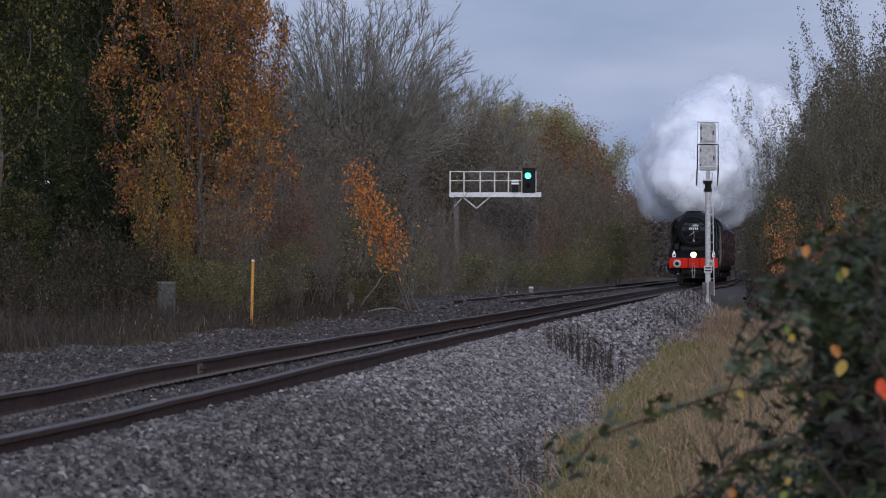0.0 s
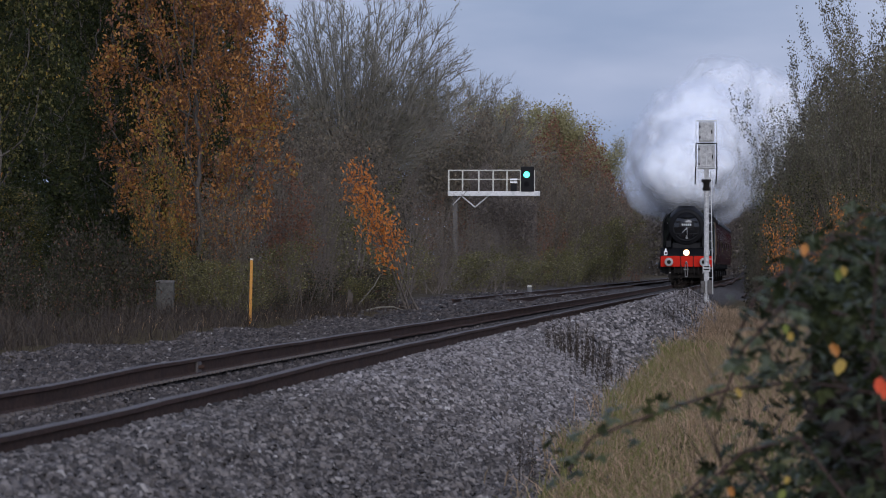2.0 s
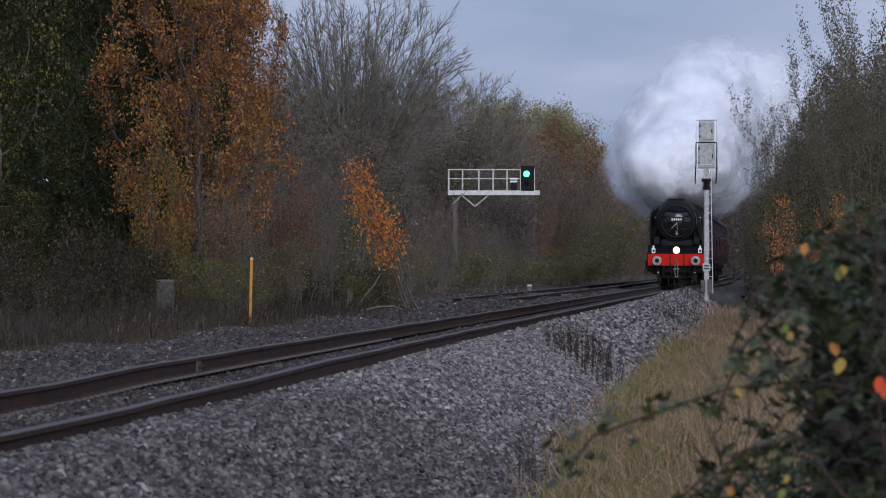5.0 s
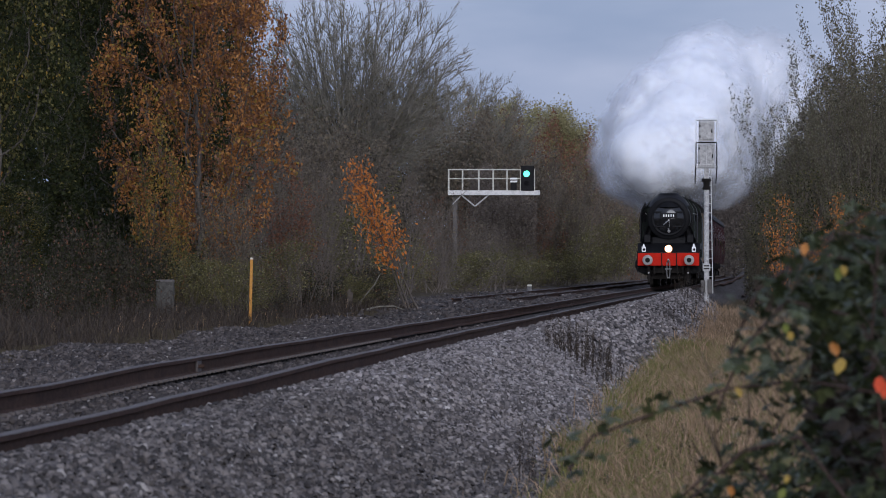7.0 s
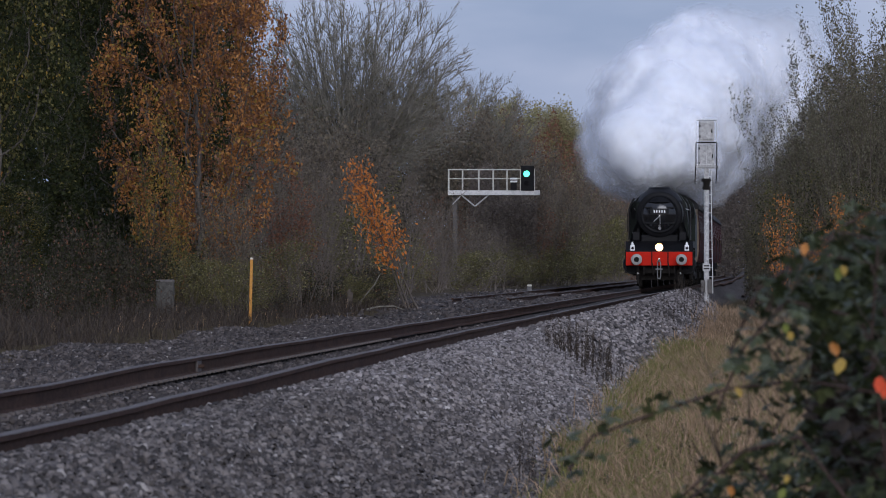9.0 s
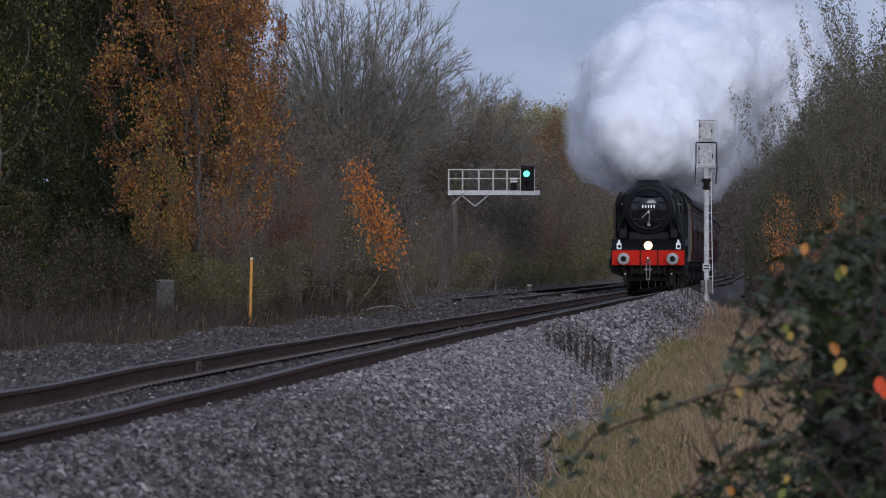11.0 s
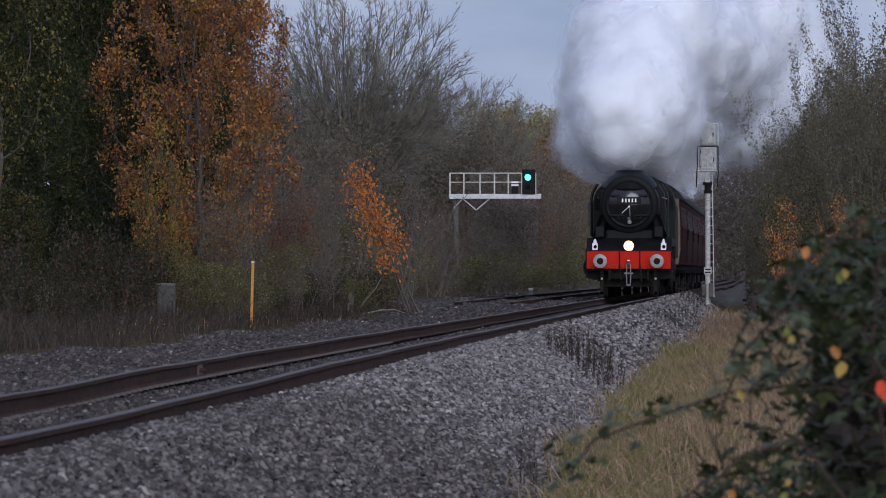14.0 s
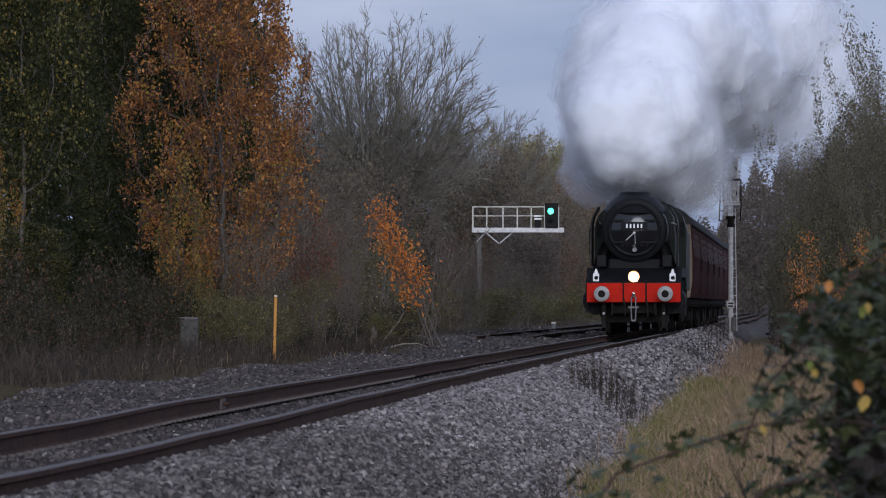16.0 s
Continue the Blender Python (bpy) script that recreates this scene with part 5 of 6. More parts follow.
thick = make_tree("thicket_bush", "dense low bush of olive and brown leaves", "bush", 52, 4.2, 6000, 0.07, M["lf_green"], M["twig"], "thicket on the bank", 1, 0.22,
                  more=((M["lf_olive"], 6000, 0.066), (M["lf_brown"], 4000, 0.066)), **dict(SCRUB, angle=45))
stand(thick, [(0.8, 186, 0.72, 0.75), (2.0, 180, 0.85, 0.9), (0.45, 208, 0.75, 0.75), (1.6, 200, 0.95, 1.0), (0.4, 240, 0.85, 0.9), (1.8, 235, 1.1, 1.1), (1.2, 285, 0.95, 1.0), (2.3, 290, 1.2, 1.2),
              (1.9, 335, 1.1, 1.2), (3.6, 640, 1.2, 1.5)], pr)
ember = make_tree("autumn_bush", "small bush with fading orange leaves", "bush", 53, 3.4, 500, 0.08, M["lf_orange"], M["twig"], "orange bushes on the bank", 2, 0.12, clump=5,
                  more=((M["lf_bright"], 600, 0.08),), **dict(SCRUB, stems=6, kids=(8, 5, 0), spread=0.4, bare=0.4))
stand(ember, [(0.24, 168, 0.72, 0.5), (0.95, 166, 0.95, 0.7)], pr)

# woods across the end of the view; distance haze is put into their leaf colour
fr = np.random.default_rng(77)
stand(make_tree("distant_tree", "distant leafless tree in the far woods", "tree", 54, 9.0, 5500, 0.26, M["lf_haze"], M["twig"], "far woods", 1, 0.5,
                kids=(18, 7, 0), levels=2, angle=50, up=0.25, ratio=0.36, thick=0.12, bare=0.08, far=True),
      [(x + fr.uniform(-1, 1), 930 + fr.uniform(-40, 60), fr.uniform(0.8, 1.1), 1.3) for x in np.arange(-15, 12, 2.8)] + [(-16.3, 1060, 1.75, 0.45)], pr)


def woods(name, label, n, x0, x1, y0, y1, top, size, mat, r):
    """A deep bank of foliage behind the front rows; top gives its height along x."""
    x, y = r.uniform(x0, x1, n), r.uniform(y0, y1, n)
    h = np.interp(x, [t[0] for t in top], [t[1] for t in top]) * (1 + 0.1 * np.sin(x * 2.3) + 0.06 * np.sin(x * 5.1 + y * 0.2))
    z = h * r.uniform(0, 1, n) ** 0.8 + r.normal(scale=0.1, size=n)
    me = leaf_mesh(name, np.stack([x, y, np.maximum(z, 0.05) + ground_z(x, y)], 1), size, mat, r, far=True)
    return tagged(new(name, me), label, "woodland", kind="stuff")


woods("woodland", "dark evergreen foliage deep in the bank", 62000, -22, -11.6, 186, 200, [(-22, 9), (-11.6, 8)], 0.2, M["lf_green"], fr)
woods("woodland", "brown leafless wood behind the lineside bushes", 72000, -24, -10.9, 392, 425, [(-24, 8.2), (-17, 8.0), (-14, 7.3), (-12, 6.4), (-10.9, 5.8)], 0.14, M["lf_brown"], fr)
# extra pale layer that lightens the self-shaded foot of the wood, as haze does
woods("woodland", "pale scrub added to lighten the foot of the wood like haze", 15000, -13.4, -10.5, 388, 392, [(-13.4, 4.8), (-12, 4.6), (-10.5, 3.6)], 0.11, M["lf_haze"], fr)
# this row has the bank's deep shade painted into its leaves
woods("woodland", "brown leafless wood behind the lineside bushes", 36000, -18.5, -11.6, 262, 290, [(-18.5, 5.6), (-15, 5.0), (-11.6, 3.6)], 0.12, M["lf_shade"], fr)
woods("woodland", "brown leafless wood behind the lineside bushes", 20000, -24, -9.7, 610, 640, [(-24, 11), (-17, 10.5), (-14, 9.8), (-12, 8.6), (-10.8, 6.5), (-9.7, 4)], 0.2, M["lf_russet"], fr)
# these two banks also take the colour with haze painted in
woods("woodland", "distant brown woods across the end of the view", 42000, -40, 16, 905, 945, [(-40, 10), (-14, 7.5), (-9, 9), (-7.2, 14), (-2, 15), (16, 15)], 0.42, M["lf_haze"], fr)
woods("woodland", "distant brown woods across the end of the view", 52000, -8.5, 7, 880, 898, [(-8.5, 8), (-7, 13), (7, 14)], 0.26, M["lf_haze"], fr)
woods("woodland", "dense olive undergrowth on the bank", 22000, -0.2, 6, 300, 330, [(-0.2, 4.0), (1.5, 5.0), (6, 6.5)], 0.15, M["lf_olive"], fr)
# leaf colour here carries painted shade as well
woods("woodland", "thicket on the bank with leaves darkened for shade", 26000, -0.9, 5, 222, 250, [(-0.9, 2.4), (-0.3, 3.5), (0.5, 4.7), (1.2, 5.7), (2.7, 6.9), (5, 7.6)], 0.1, M["lf_shade"], fr)

# ---- grass, weeds and brambles ----
def blades(name, label, n, x0, x1, y0, y1, length, width, mat, r, keep=None, category="grass"):
    """Thin bent blades of grass standing on the ground: two pieces each."""
    x, y = r.uniform(x0, x1, n), r.uniform(y0, y1, n)
    if keep is not None:
        k = keep(x, y, r)
        x, y = x[k], y[k]
    n = len(x)
    ln = length * r.uniform(0.45, 1.25, n)
    base = np.stack([x, y, ground_z(x, y) - 0.02], 1)
    lean = r.normal(scale=0.4, size=(n, 2))
    mid = base + np.stack([lean[:, 0] * ln * 0.4, lean[:, 1] * ln * 0.4, ln * 0.6], 1)
    tip = base + np.stack([lean[:, 0] * ln * 1.3, lean[:, 1] * ln * 1.3, ln * r.uniform(0.75, 1.0, n)], 1)
    a = r.uniform(0, np.pi, n)
    side = np.stack([np.cos(a), np.sin(a), 0 * a], 1) * width * r.uniform(0.6, 1.3, (n, 1))
    v = np.stack([base - side / 2, base + side / 2, mid + side / 2.4, mid - side / 2.4, tip + side / 10, tip - side / 10], 1).reshape(-1, 3)
    f = (np.arange(n)[:, None, None] * 6 + np.array([(0, 1, 2, 3), (3, 2, 4, 5)])[None]).reshape(-1, 4)
    return tagged(new(name, raw_mesh(name, v, f, mat)), label, category, kind="stuff")


gr = np.random.default_rng(13)


def toe(x, y, r):
    edge = toe_line(y)
    return x > edge + r.normal(scale=0.16, size=len(x))


def fringe(x, y, r):
    edge = toe_line(y)
    return (x > edge - 0.06) & ((x < edge + np.abs(r.normal(scale=0.6, size=len(x)))) | (np.sin(y * 0.7 + 3 * x) > 0.8))


def verge(x, y, r):
    return x < np.where(y > 215, -10.3, -8.42) + 0.12 * np.sin(y * 0.4) - np.abs(r.normal(scale=0.25, size=len(x)))


blades("dry_grass", "pale straw-coloured dead grass on the bank", 26000, -2.1, 0.9, 46, 150, 0.27, 0.009, M["grass"], gr, toe)
blades("dry_grass", "pale straw-coloured dead grass on the bank", 8000, -2.3, 0.6, 150, 300, 0.34, 0.016, M["grass"], gr, toe)
blades("green_grass", "green grass along the foot of the ballast", 38000, -2.2, 0.8, 46, 170, 0.27, 0.008, M["grass_green"], gr, fringe)
blades("verge_grass", "withered brown grass and stalks along the bank", 20000, -11.5, -8.3, 100, 250, 0.3, 0.011, M["weed"], gr, verge)
blades("verge_grass", "tall grey dead stalks along the bank", 1100, -11.6, -8.7, 110, 180, 0.6, 0.008, M["weed"], gr, verge)
blades("verge_grass", "withered straw grass tufts along the bank", 700, -10.0, -8.3, 120, 300, 0.26, 0.012, M["grass"], gr, verge)


def make_weed(seed):
    """Dead dock and thistle stalks in a clump."""
    r = np.random.default_rng(seed)
    w = thing("dead_weed", "clump of dead brown weed stalks among the ballast", "weed", None, "dead weeds")
    segs, order = grow(r, 0.46, stems=7, levels=1, kids=(7,), angle=28, up=0.5, ratio=0.24, thick=0.007, bare=0.4, spread=0.22, wander=0.06, fan=(0.0, 0.22), steps=(5, 3))
    tagged(part("stalk_tangle", twig_mesh("stalk", segs, M["weed"], 3), None, w), kind="stuff")
    tagged(part("seed_tangle", leaf_mesh("seed_head", leaf_places(r, segs, order, 1, 260, 0.015), 0.022, M["weed"], r), None, w), kind="stuff")
    return w


stand(make_weed(70), [(-3.05, 121, 1.44, 0.7), (-2.9, 118, 1.12, 1.0), (-2.85, 123, 1.00, 1.0), (-2.72, 116, 1.25, 1.0), (-2.6, 119, 1.00, 1.1), (-2.55, 114, 1.25, 1.0), (-2.4, 117, 1.12, 1.0), (-2.3, 112, 1.12, 1.0),
                      (-2.2, 115, 1.00, 1.2), (-2.1, 110, 1.12, 1.0), (-2.75, 121, 0.75, 1.2), (-2.45, 121, 0.75, 1.2), (-2.7, 262, 1.25, 1.6), (-2.9, 268, 1.12, 1.6), (-2.5, 258, 1.00, 1.6), (-2.3, 270, 1.25, 1.6),
                      (-2.25, 215, 1.12, 1.4), (-2.35, 190, 1.00, 1.4), (-1.85, 64, 0.9, 0.8)], pr)
stand(make_weed(71), [(x, y, h, 1.4) for x, y, h in ((-9.6, 128, 1.3), (-10.2, 136, 1.6), (-9.9, 142, 1.3), (-9.3, 150, 1.0), (-10.9, 150, 1.7), (-9.7, 163, 1.2), (-11.3, 140, 1.8), (-9.4, 171, 1.0), (-10.4, 132, 1.4),
                                                    (-9.8, 192, 1.2), (-9.6, 204, 1.0), (-11.8, 148, 1.8), (-11.0, 134, 1.5))], pr)


def leaflet(bm, base, way, side, ln):
    """One toothed leaflet with a folded midrib, six corners."""
    up = way.cross(side).normalized()
    rib = [base, base + way * ln * 0.45 - up * ln * 0.04, base + way * ln]
    lf = [base + way * ln * 0.2 + side * ln * 0.24 + up * ln * 0.06, base + way * ln * 0.6 + side * ln * 0.25 + up * ln * 0.05]
    rt = [base + way * ln * 0.2 - side * ln * 0.24 + up * ln * 0.06, base + way * ln * 0.6 - side * ln * 0.25 + up * ln * 0.05]
    v = [bm.verts.new(p) for p in (*rib, *lf, *rt)]
    for ids in ((0, 1, 3), (1, 4, 3), (1, 2, 4), (0, 5, 1), (1, 5, 6), (1, 6, 2)):
        bm.faces.new([v[i] for i in ids])


def bramble_leaf(bm, m, size, r):
    """Three to five leaflets on one stalk."""
    for a, k in ((0, 1.0), (58, 0.85), (-58, 0.85), *(((110, 0.7), (-110, 0.7)) if r.uniform() < 0.4 else ())):
        t = radians(a + r.uniform(-10, 10))
        q = m.to_3x3()
        way = (q @ Vector((math.sin(t), math.cos(t), r.uniform(-0.35, 0.0)))).normalized()
        side = (q @ Vector((math.cos(t), -math.sin(t), r.uniform(-0.2, 0.2)))).normalized()
        leaflet(bm, m.translation + way * size * 0.06, way, side, size * k)


def leaf_object_mat(name, stops):
    m, nt, b = node_mat(name)
    o = nt.nodes.new("ShaderNodeObjectInfo")
    n = noise_node(nt, 40, 3)
    col = ramp(nt, o.outputs["Random"], stops)
    col = mix_col(nt, 0.25, col, ramp(nt, n, [(0.35, (0.02, 0.025, 0.01)), (0.65, (0.12, 0.13, 0.05))]))
    nt.links.new(col, b.inputs["Base Color"])
    b.inputs["Roughness"].default_value = 0.42
    t = nt.nodes.new("ShaderNodeBsdfTranslucent")
    nt.links.new(col, t.inputs["Color"])
    s = nt.nodes.new("ShaderNodeMixShader")
    s.inputs[0].default_value = 0.25
    nt.links.new(b.outputs[0], s.inputs[1]), nt.links.new(t.outputs[0], s.inputs[2])
    nt.links.new(s.outputs[0], nt.nodes["Material Output"].inputs["Surface"])
    return m


def make_bramble():
    r = np.random.default_rng(17)
    br = thing("bramble_bush", "dark green bramble thicket with arching canes and a few yellow leaves", "bramble")
    # front leaves, brighter than the inner ones that carry painted shade
    g1 = leaf_object_mat("bramble_leaf_green", [(0.0, (0.022, 0.03, 0.012)), (0.5, (0.048, 0.063, 0.025)), (0.85, (0.1, 0.112, 0.044)), (1.0, (0.19, 0.16, 0.05))])
    # canes: lists of points
    canes = [[(0.6, 24.2, 0.3), (0.29, 24, 0.5), (0.06, 24, 0.54), (-0.14, 24, 0.517), (-0.31, 24, 0.46), (-0.5, 24, 0.39), (-0.56, 24, 0.3)],
             [(0.5, 25, -0.3), (0.38, 25, 0.4), (0.25, 25, 0.85), (0.08, 25, 0.88), (-0.06, 25, 0.78), (-0.14, 25, 0.6)],
             [(0.7, 26, -0.2), (0.5, 26, 0.6), (0.35, 26, 0.9), (0.18, 26, 0.94), (0.05, 26, 0.86), (-0.05, 26, 0.7)],
             [(0.3, 23.5, -0.3), (0.2, 23.5, 0.2), (0.05, 23.5, 0.4), (-0.1, 23.5, 0.36), (-0.25, 23.5, 0.22), (-0.35, 23.5, 0.05)],
             [(0.45, 24.6, -0.3), (0.36, 24.6, 0.3), (0.22, 24.6, 0.7), (0.02, 24.6, 0.75), (-0.1, 24.6, 0.62), (-0.17, 24.6, 0.45)],
             [(0.2, 24.4, -0.4), (0.1, 24.4, 0.1), (-0.06, 24.4, 0.3), (-0.2, 24.4, 0.28), (-0.33, 24.4, 0.16)],
             [(0.9, 27, -0.2), (0.62, 27, 0.8), (0.45, 27, 1.0), (0.25, 27, 1.0), (0.1, 27, 0.9)],
             [(0.34, 24, -0.4), (0.3, 24, 0.2), (0.24, 24, 0.62), (0.26, 24, 0.9)]]
    spots = []
    for c in canes:
        pts = [Vector(p) for p in c]
        rows = []
        for p, q in zip(pts, pts[1:]):
            rows.append((*p, *q, 0.0045, 0.0035))
            for f in np.arange(0.05, 1, 0.09 if c is canes[0] else 0.19):
                spots.append(p.lerp(q, f) + Vector(r.normal(scale=0.03, size=3)))
        part("cane", twig_mesh("cane", rows, M["cane"], 5), None, br)

    def inside(n, fill=1.0):
        """Places in the thicket: thick with leaves along the top and foot, thin between, where the stems show."""
        got = []
        while len(got) < n:
            x, y, z = r.uniform(-0.4, 0.6), r.uniform(22.8, 28), r.uniform(-0.1, 1.1)
            top = np.interp(x, [-0.4, -0.2, -0.13, -0.06, 0.0, 0.08, 0.18, 0.3, 0.6], [0.2, 0.5, 0.7, 0.83, 0.89, 0.945, 0.975, 1.0, 1.02])
            left = np.interp(z, [-0.1, 0.22, 0.28, 0.36, 0.42, 0.5, 0.59, 0.71, 0.83], [-0.34, -0.3, -0.24, -0.17, -0.15, -0.14, -0.14, -0.11, -0.07])
            edge = min(top - z, (x - left) * 1.3)
            if edge <= 0:
                continue
            thick = np.interp(z, [0.2, 0.3, 0.42, 0.6, 0.75], [1.0, 0.55, 0.3, 0.7, 1.0]) * np.interp(x, [-0.15, 0.0, 0.1], [0.35, 0.6, 1.0])
            if r.uniform() < min(1, 0.25 + edge * 4) * max(thick, 1 - fill):
                got.append(Vector((x, y, z)))
        return got

    def turn():
        return Euler((r.uniform(-1.0, 0.6), r.uniform(-0.8, 0.8), r.uniform(0, 6.28))).to_matrix().to_4x4()

    forms = []
    for k in range(6):
        bm = bmesh.new()
        bramble_leaf(bm, Matrix(), 0.032 + 0.004 * k, r)
        me = bpy.data.meshes.new("leaf")
        bm.to_mesh(me)
        bm.free()
        forms.append(me)
        me.materials.append(g1)
    for p in (spots + inside(360))[:360]:
        lf = part("leaf", forms[r.integers(0, 6)], None, br)
        lf.matrix_basis = Matrix.Translation(p) @ turn()
    # inner leaves, shade put into their darker colour
    bm = bmesh.new()
    for p in inside(2300):
        bramble_leaf(bm, Matrix.Translation(p + Vector((0, 0.4, 0))) @ turn(), r.uniform(0.028, 0.05), r)
    dead = []
    for p in inside(200, 0.0):
        q = p + Vector((r.normal(scale=0.07), r.normal(scale=0.15), r.uniform(0.02, 0.2)))
        dead.append((*p, *q, 0.003, 0.0015))
    tagged(part("dead_stem_tangle", twig_mesh("dead_stem_tangle", dead, M["weed"], 4), None, br, "brown dead stems"), kind="stuff")
    # bigger ones further back, dark as the shaded inside
    for p in inside(3000, 0.6):
        if p.x > 0.0:
            bramble_leaf(bm, Matrix.Translation(p + Vector((0.12, 2.5, -0.04))) @ turn(), r.uniform(0.05, 0.075), r)
    tagged(part("inner_leaves", bm, M["lf_bramble_shade"], br), kind="stuff")
    # dark brown leaves added to stand for the shade in the heart
    bm = bmesh.new()
    for p in inside(1700, 0.0):
        if p.x > 0.02 and p.z < 0.58:
            bramble_leaf(bm, Matrix.Translation(p + Vector((0.08, 1.5, 0))) @ turn(), r.uniform(0.05, 0.08), r)
    tagged(part("heart_shade_leaves", bm, M["weed"], br, "dark brown leaves standing for shade in the thicket's heart"), kind="stuff")
    # the turned leaves
    for col, label, rows in (((0.36, 0.24, 0.05), "yellow turned leaf", ((0.16, 0.58, 0.05), (-0.11, 0.515, 0.03), (0.025, 0.66, 0.028), (0.165, 0.83, 0.03), (0.02, 0.29, 0.025))),
                             ((0.42, 0.17, 0.04), "orange turned leaf", ((0.135, 0.625, 0.042), (0.063, 0.885, 0.036), (-0.13, 0.26, 0.03))),
                             ((0.6, 0.07, 0.02), "red turned leaf", ((0.26, 0.535, 0.045), (0.275, 0.52, 0.045))),
                             ((0.15, 0.17, 0.03), "yellow-green turned leaf", ((0.155, 0.82, 0.035), (0.015, 0.68, 0.03), (0.01, 0.25, 0.035), (0.1, 0.2, 0.03)))):
        mat = plain(label.replace(" ", "_"), tuple(0.7 * v for v in col), col, 30, 0.5, 0, 0.1)
        for x, z, s in rows:
            bm = bmesh.new()
            way = Vector((r.uniform(-0.4, 0.4), r.uniform(-0.5, 0.1), -1)).normalized()
            leaflet(bm, Vector((0, 0, s / 2)), way, Vector((1, 0, r.uniform(-0.3, 0.3))).normalized() * 1.2, s)
            part("leaf", bm, mat, br, label).location = (x, 23.4, z)


make_bramble()

# ---- exhaust steam: balls of mist, thin outside and dense within ----
SHELLS = [(1.12, 0.05), (1.07, 0.08), (1.02, 0.12), (0.97, 0.17), (0.92, 0.24), (0.86, 0.34), (0.79, 0.55), (0.7, 1.0)]
MIST = [steam_material("steam_mist", cover) for _, cover in SHELLS]


def puff_mesh(seed, shells=8):
    r = np.random.default_rng(seed)
    o = Vector(r.uniform(-50, 50, 3))
    me = bpy.data.meshes.new("puff")
    bm = bmesh.new()
    for k, (rad, _) in enumerate(SHELLS[:shells]):
        have = len(bm.verts)
        bmesh.ops.create_icosphere(bm, subdivisions=4 if k > 3 else 3, radius=1.0)
        bm.verts.ensure_lookup_table()
        shift = o + Vector(r.uniform(-0.5, 0.5, 3))
        for v in bm.verts[have:]:
            d = v.co.normalized()
            v.co = d * rad * (0.86 + 0.22 * noise.noise(d * 1.5 + o) + 0.14 * noise.noise(d * 3.2 + o) + 0.07 * noise.noise(d * 7.0 + shift))
        bm.faces.ensure_lookup_table()
        for f in bm.faces:
            if f.verts[0].index >= have or f.verts[0].index < 0:
                f.material_index, f.smooth = k, True
        bm.verts.index_update()
    bm.to_mesh(me)
    bm.free()
    for m in MIST:
        me.materials.append(m)
    return me


scene.cycles.transparent_max_bounces = 72
scene.cycles.max_bounces, scene.cycles.diffuse_bounces = 16, 12
PUFFS = []


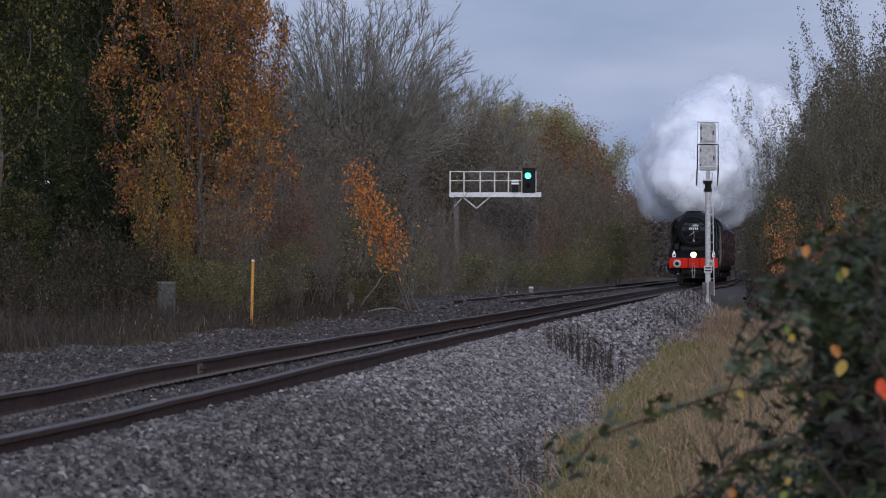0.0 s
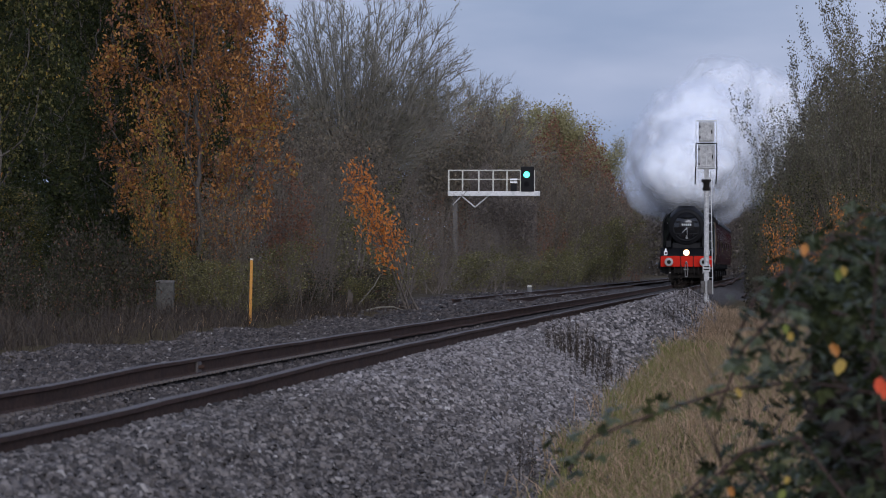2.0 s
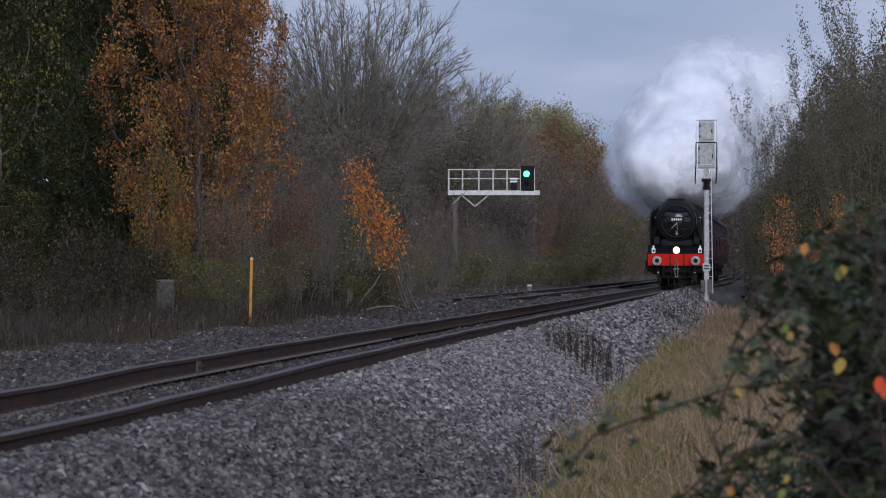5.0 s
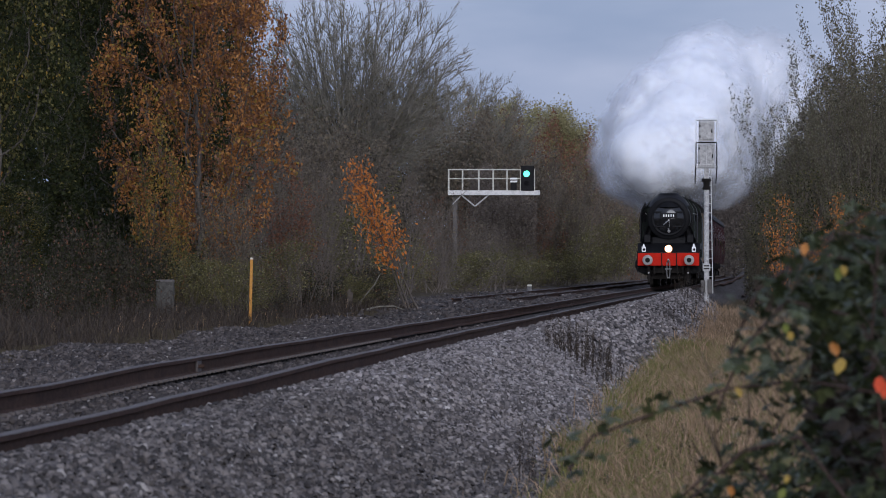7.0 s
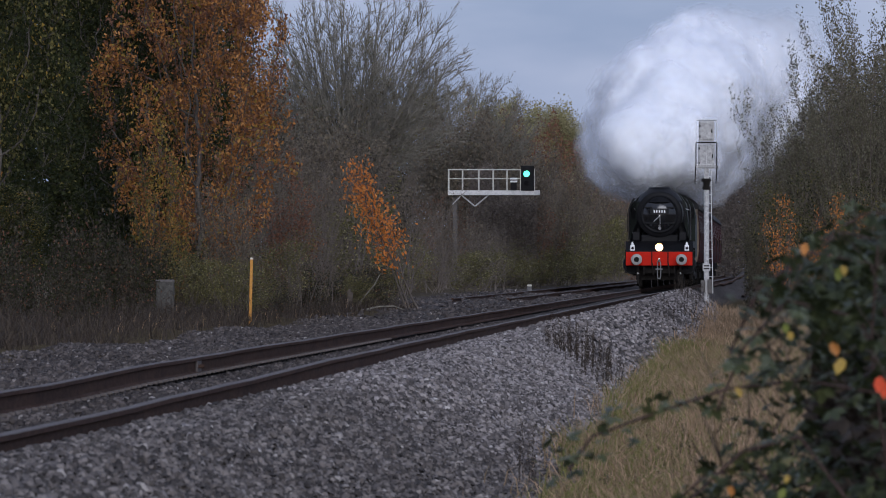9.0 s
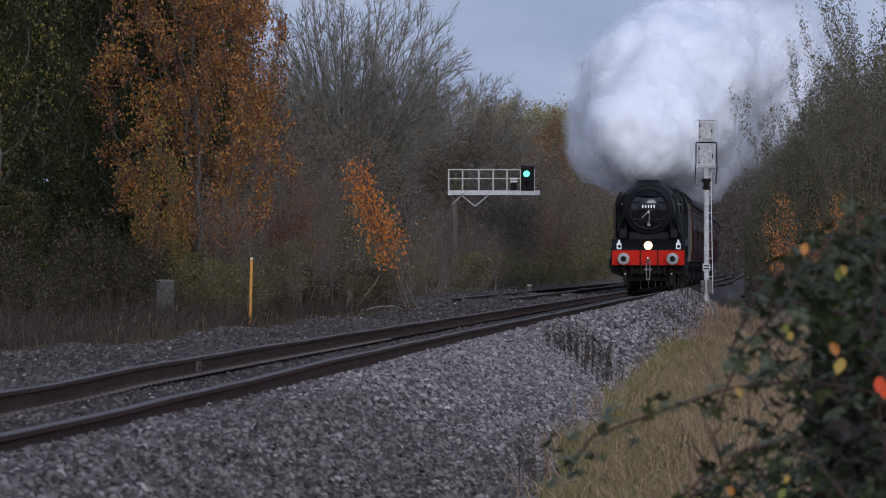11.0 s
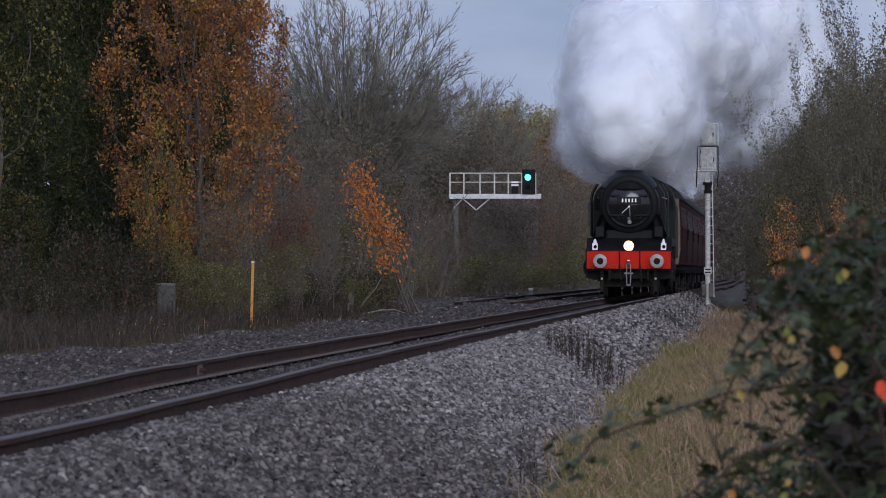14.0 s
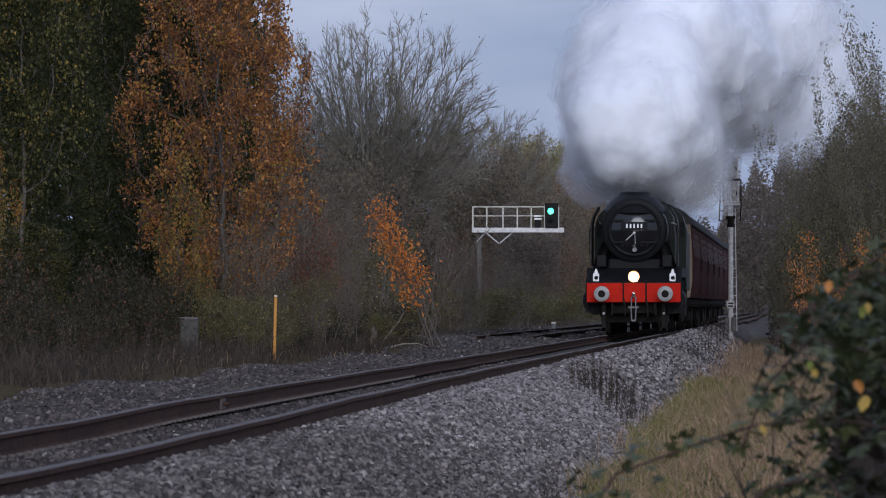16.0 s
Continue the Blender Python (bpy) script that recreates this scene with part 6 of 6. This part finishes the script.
def make_steam():
    pl = thing("steam_plume", "billowing white exhaust steam above the train", "steam")
    meshes = [puff_mesh(60 + k) for k in range(5)]
    thin = puff_mesh(66, 3)
    soft = puff_mesh(67, 5)
    r = np.random.default_rng(9)

    def put(name, mesh, x, y, z, size, hold):
        q = part(name, mesh, None, pl)
        q.scale = [size * k for k in r.uniform(0.9, 1.1, 3)]
        # what spreads to the sides far off closes in further on
        inward = x - min(max(x, 0.95 * size - 2.35), 2.2 - 0.88 * size if z < 5.8 + 0.85 * size else 3.2) if hold else 0.0
        PUFFS.append((q, Vector((x, 2.1 + y, z)), r.uniform(0, 360, 3), r.uniform(-9, 9, 3), r.uniform(0, 6), inward))

    # hot and nearly clear at the chimney
    for x, y, z, size in ((-0.5, 3.6, 4.9, 0.8), (0.5, 3.8, 4.9, 0.8)):
        put("puff", soft if size > 1 else thin, x, y, z, size, True)
    # the cloud: a heap of broad puffs round an axis that leans away behind the train; y, middle height, half width, half height, puff size, count
    for y, zc, wide, high, size, n in ((5.0, 5.7, 0.8, 0.4, 1.9, 5), (6.6, 6.2, 1.1, 1.0, 2.1, 6), (8.6, 6.9, 1.2, 1.3, 2.2, 7), (11.5, 7.0, 1.3, 1.5, 2.2, 7), (16.0, 7.0, 1.4, 1.5, 2.3, 6),
                                       (21, 6.9, 1.6, 1.5, 2.4, 6), (27, 6.8, 1.8, 1.5, 2.4, 6), (35, 6.8, 2.0, 1.5, 2.5, 6), (45, 6.7, 2.2, 1.5, 2.5, 6), (57, 6.7, 2.4, 1.5, 2.6, 6)):
        turn = r.uniform(0, 6.28)
        for k in range(n):
            a, f = turn + 6.28 * k / max(1, n - 1), 0.0 if k == n - 1 else r.uniform(0.8, 1.05)
            x, z = 0.05 + 0.012 * y + wide * f * math.cos(a), max(zc + high * f * math.sin(a), 3.55 + 0.85 * size)
            put("puff", meshes[r.integers(0, 5)], x + 0.35 * (z - 6.4), y + r.uniform(-0.6, 0.6), z, size * r.uniform(0.88, 1.1), True)
    # low and far behind, over the coach roofs
    for x, y, z, size in ((1.2, 10, 5.4, 1.2), (0.7, 16, 5.2, 1.5), (-0.6, 20, 5.2, 1.6), (0.9, 25, 5.3, 1.7), (0.2, 32, 5.3, 1.7), (1.0, 40, 5.3, 1.8), (0.0, 50, 5.3, 1.8)):
        put("puff", soft, x, y, z, size, True)
    # what has drifted over to the lee side
    for x, y, z, size in ((1.2, 8, 8.2, 1.6), (2.2, 9, 7.6, 1.6), (1.9, 11, 6.7, 1.2), (2.3, 13, 7.9, 1.8), (1.6, 15, 8.6, 1.8), (2.6, 17, 7.5, 1.8), (2.2, 22, 6.9, 1.5), (2.9, 26, 8.0, 2.0), (2.8, 33, 7.4, 1.9), (3.3, 40, 7.8, 2.1)):
        put("puff", meshes[r.integers(0, 5)], x, y, z, size, False)
    for x, y, z, size in ((1.2, 7.5, 5.5, 1.6), (1.3, 11, 5.4, 1.7), (1.4, 16, 5.4, 1.8), (1.5, 24, 5.4, 1.8), (1.5, 33, 5.4, 1.9)):
        put("puff", meshes[r.integers(0, 5)], x, y, z, size, True)
    # ragged thin ends low at the sides
    for x, y, z, size in ((-1.9, 9, 4.6, 0.8), (-2.2, 14, 4.4, 0.9), (-1.6, 6, 5.0, 0.8), (1.5, 12, 4.5, 0.9), (1.9, 20, 4.2, 1.0), (-2.4, 20, 4.9, 1.0), (1.6, 30, 4.1, 1.0)):
        put("wisp", thin, x, y, z, size, True)
    # thin wisps higher up
    for x, y, z, size in ((0.8, 16, 9.0, 2.0), (1.6, 22, 9.4, 2.3), (2.6, 30, 8.8, 2.6), (1.4, 38, 9.6, 2.6), (3.6, 46, 9.0, 3.0), (2.0, 56, 8.8, 3.0), (4.4, 62, 8.8, 3.2), (3.4, 24, 9.0, 2.2), (4.2, 36, 7.6, 2.6)):
        put("wisp", thin if size > 2.5 else soft, x, y, z, size, False)
    for q in pl.children:
        tagged(q, kind="stuff")
    return pl


plume = make_steam()


# ---- what moves ----
SPEED, START = 14.48, 478.4


def motions():
    def run(t, y):
        return pose(TRACK_X, START - SPEED * t + y, 0)

    train = [(locomotive, 0.0), (tender, 12.4), (plume, 0.0)] + [(c, 19.8 + 20.15 * k) for k, c in enumerate(coaches)]
    for ob, y in train:
        walk(ob, [(t, run(t, y)) for t in (0.0, 8.0, 16.0)])
    for wheel, rad in TURNING:
        step = 1 / 30 if rad < 0.6 else (1 / 15 if rad < 0.9 else 0.1)
        spot = wheel.location.copy()
        turn = math.degrees(SPEED / rad)
        n = round(16 / step)
        walk(wheel, [(k * step, pose(*spot, turn * k * step)) for k in range(n + 1)])
    for ob, spot, turn, rate, phase, inward in PUFFS:
        rows = []
        for t in range(17):
            k = min(1.0, max(0.0, (332 - START + SPEED * t - spot.y) / 34))
            sway = Vector((0.15 * math.sin(0.5 * t + phase) - inward * k * k * (3 - 2 * k), 0.09 * t, 0.02 * t + 0.2 * math.sin(0.4 * t + 2 * phase)))
            rows.append((float(t), pose(*(spot + sway), *(turn + rate * t))))
        walk(ob, rows)


motions()
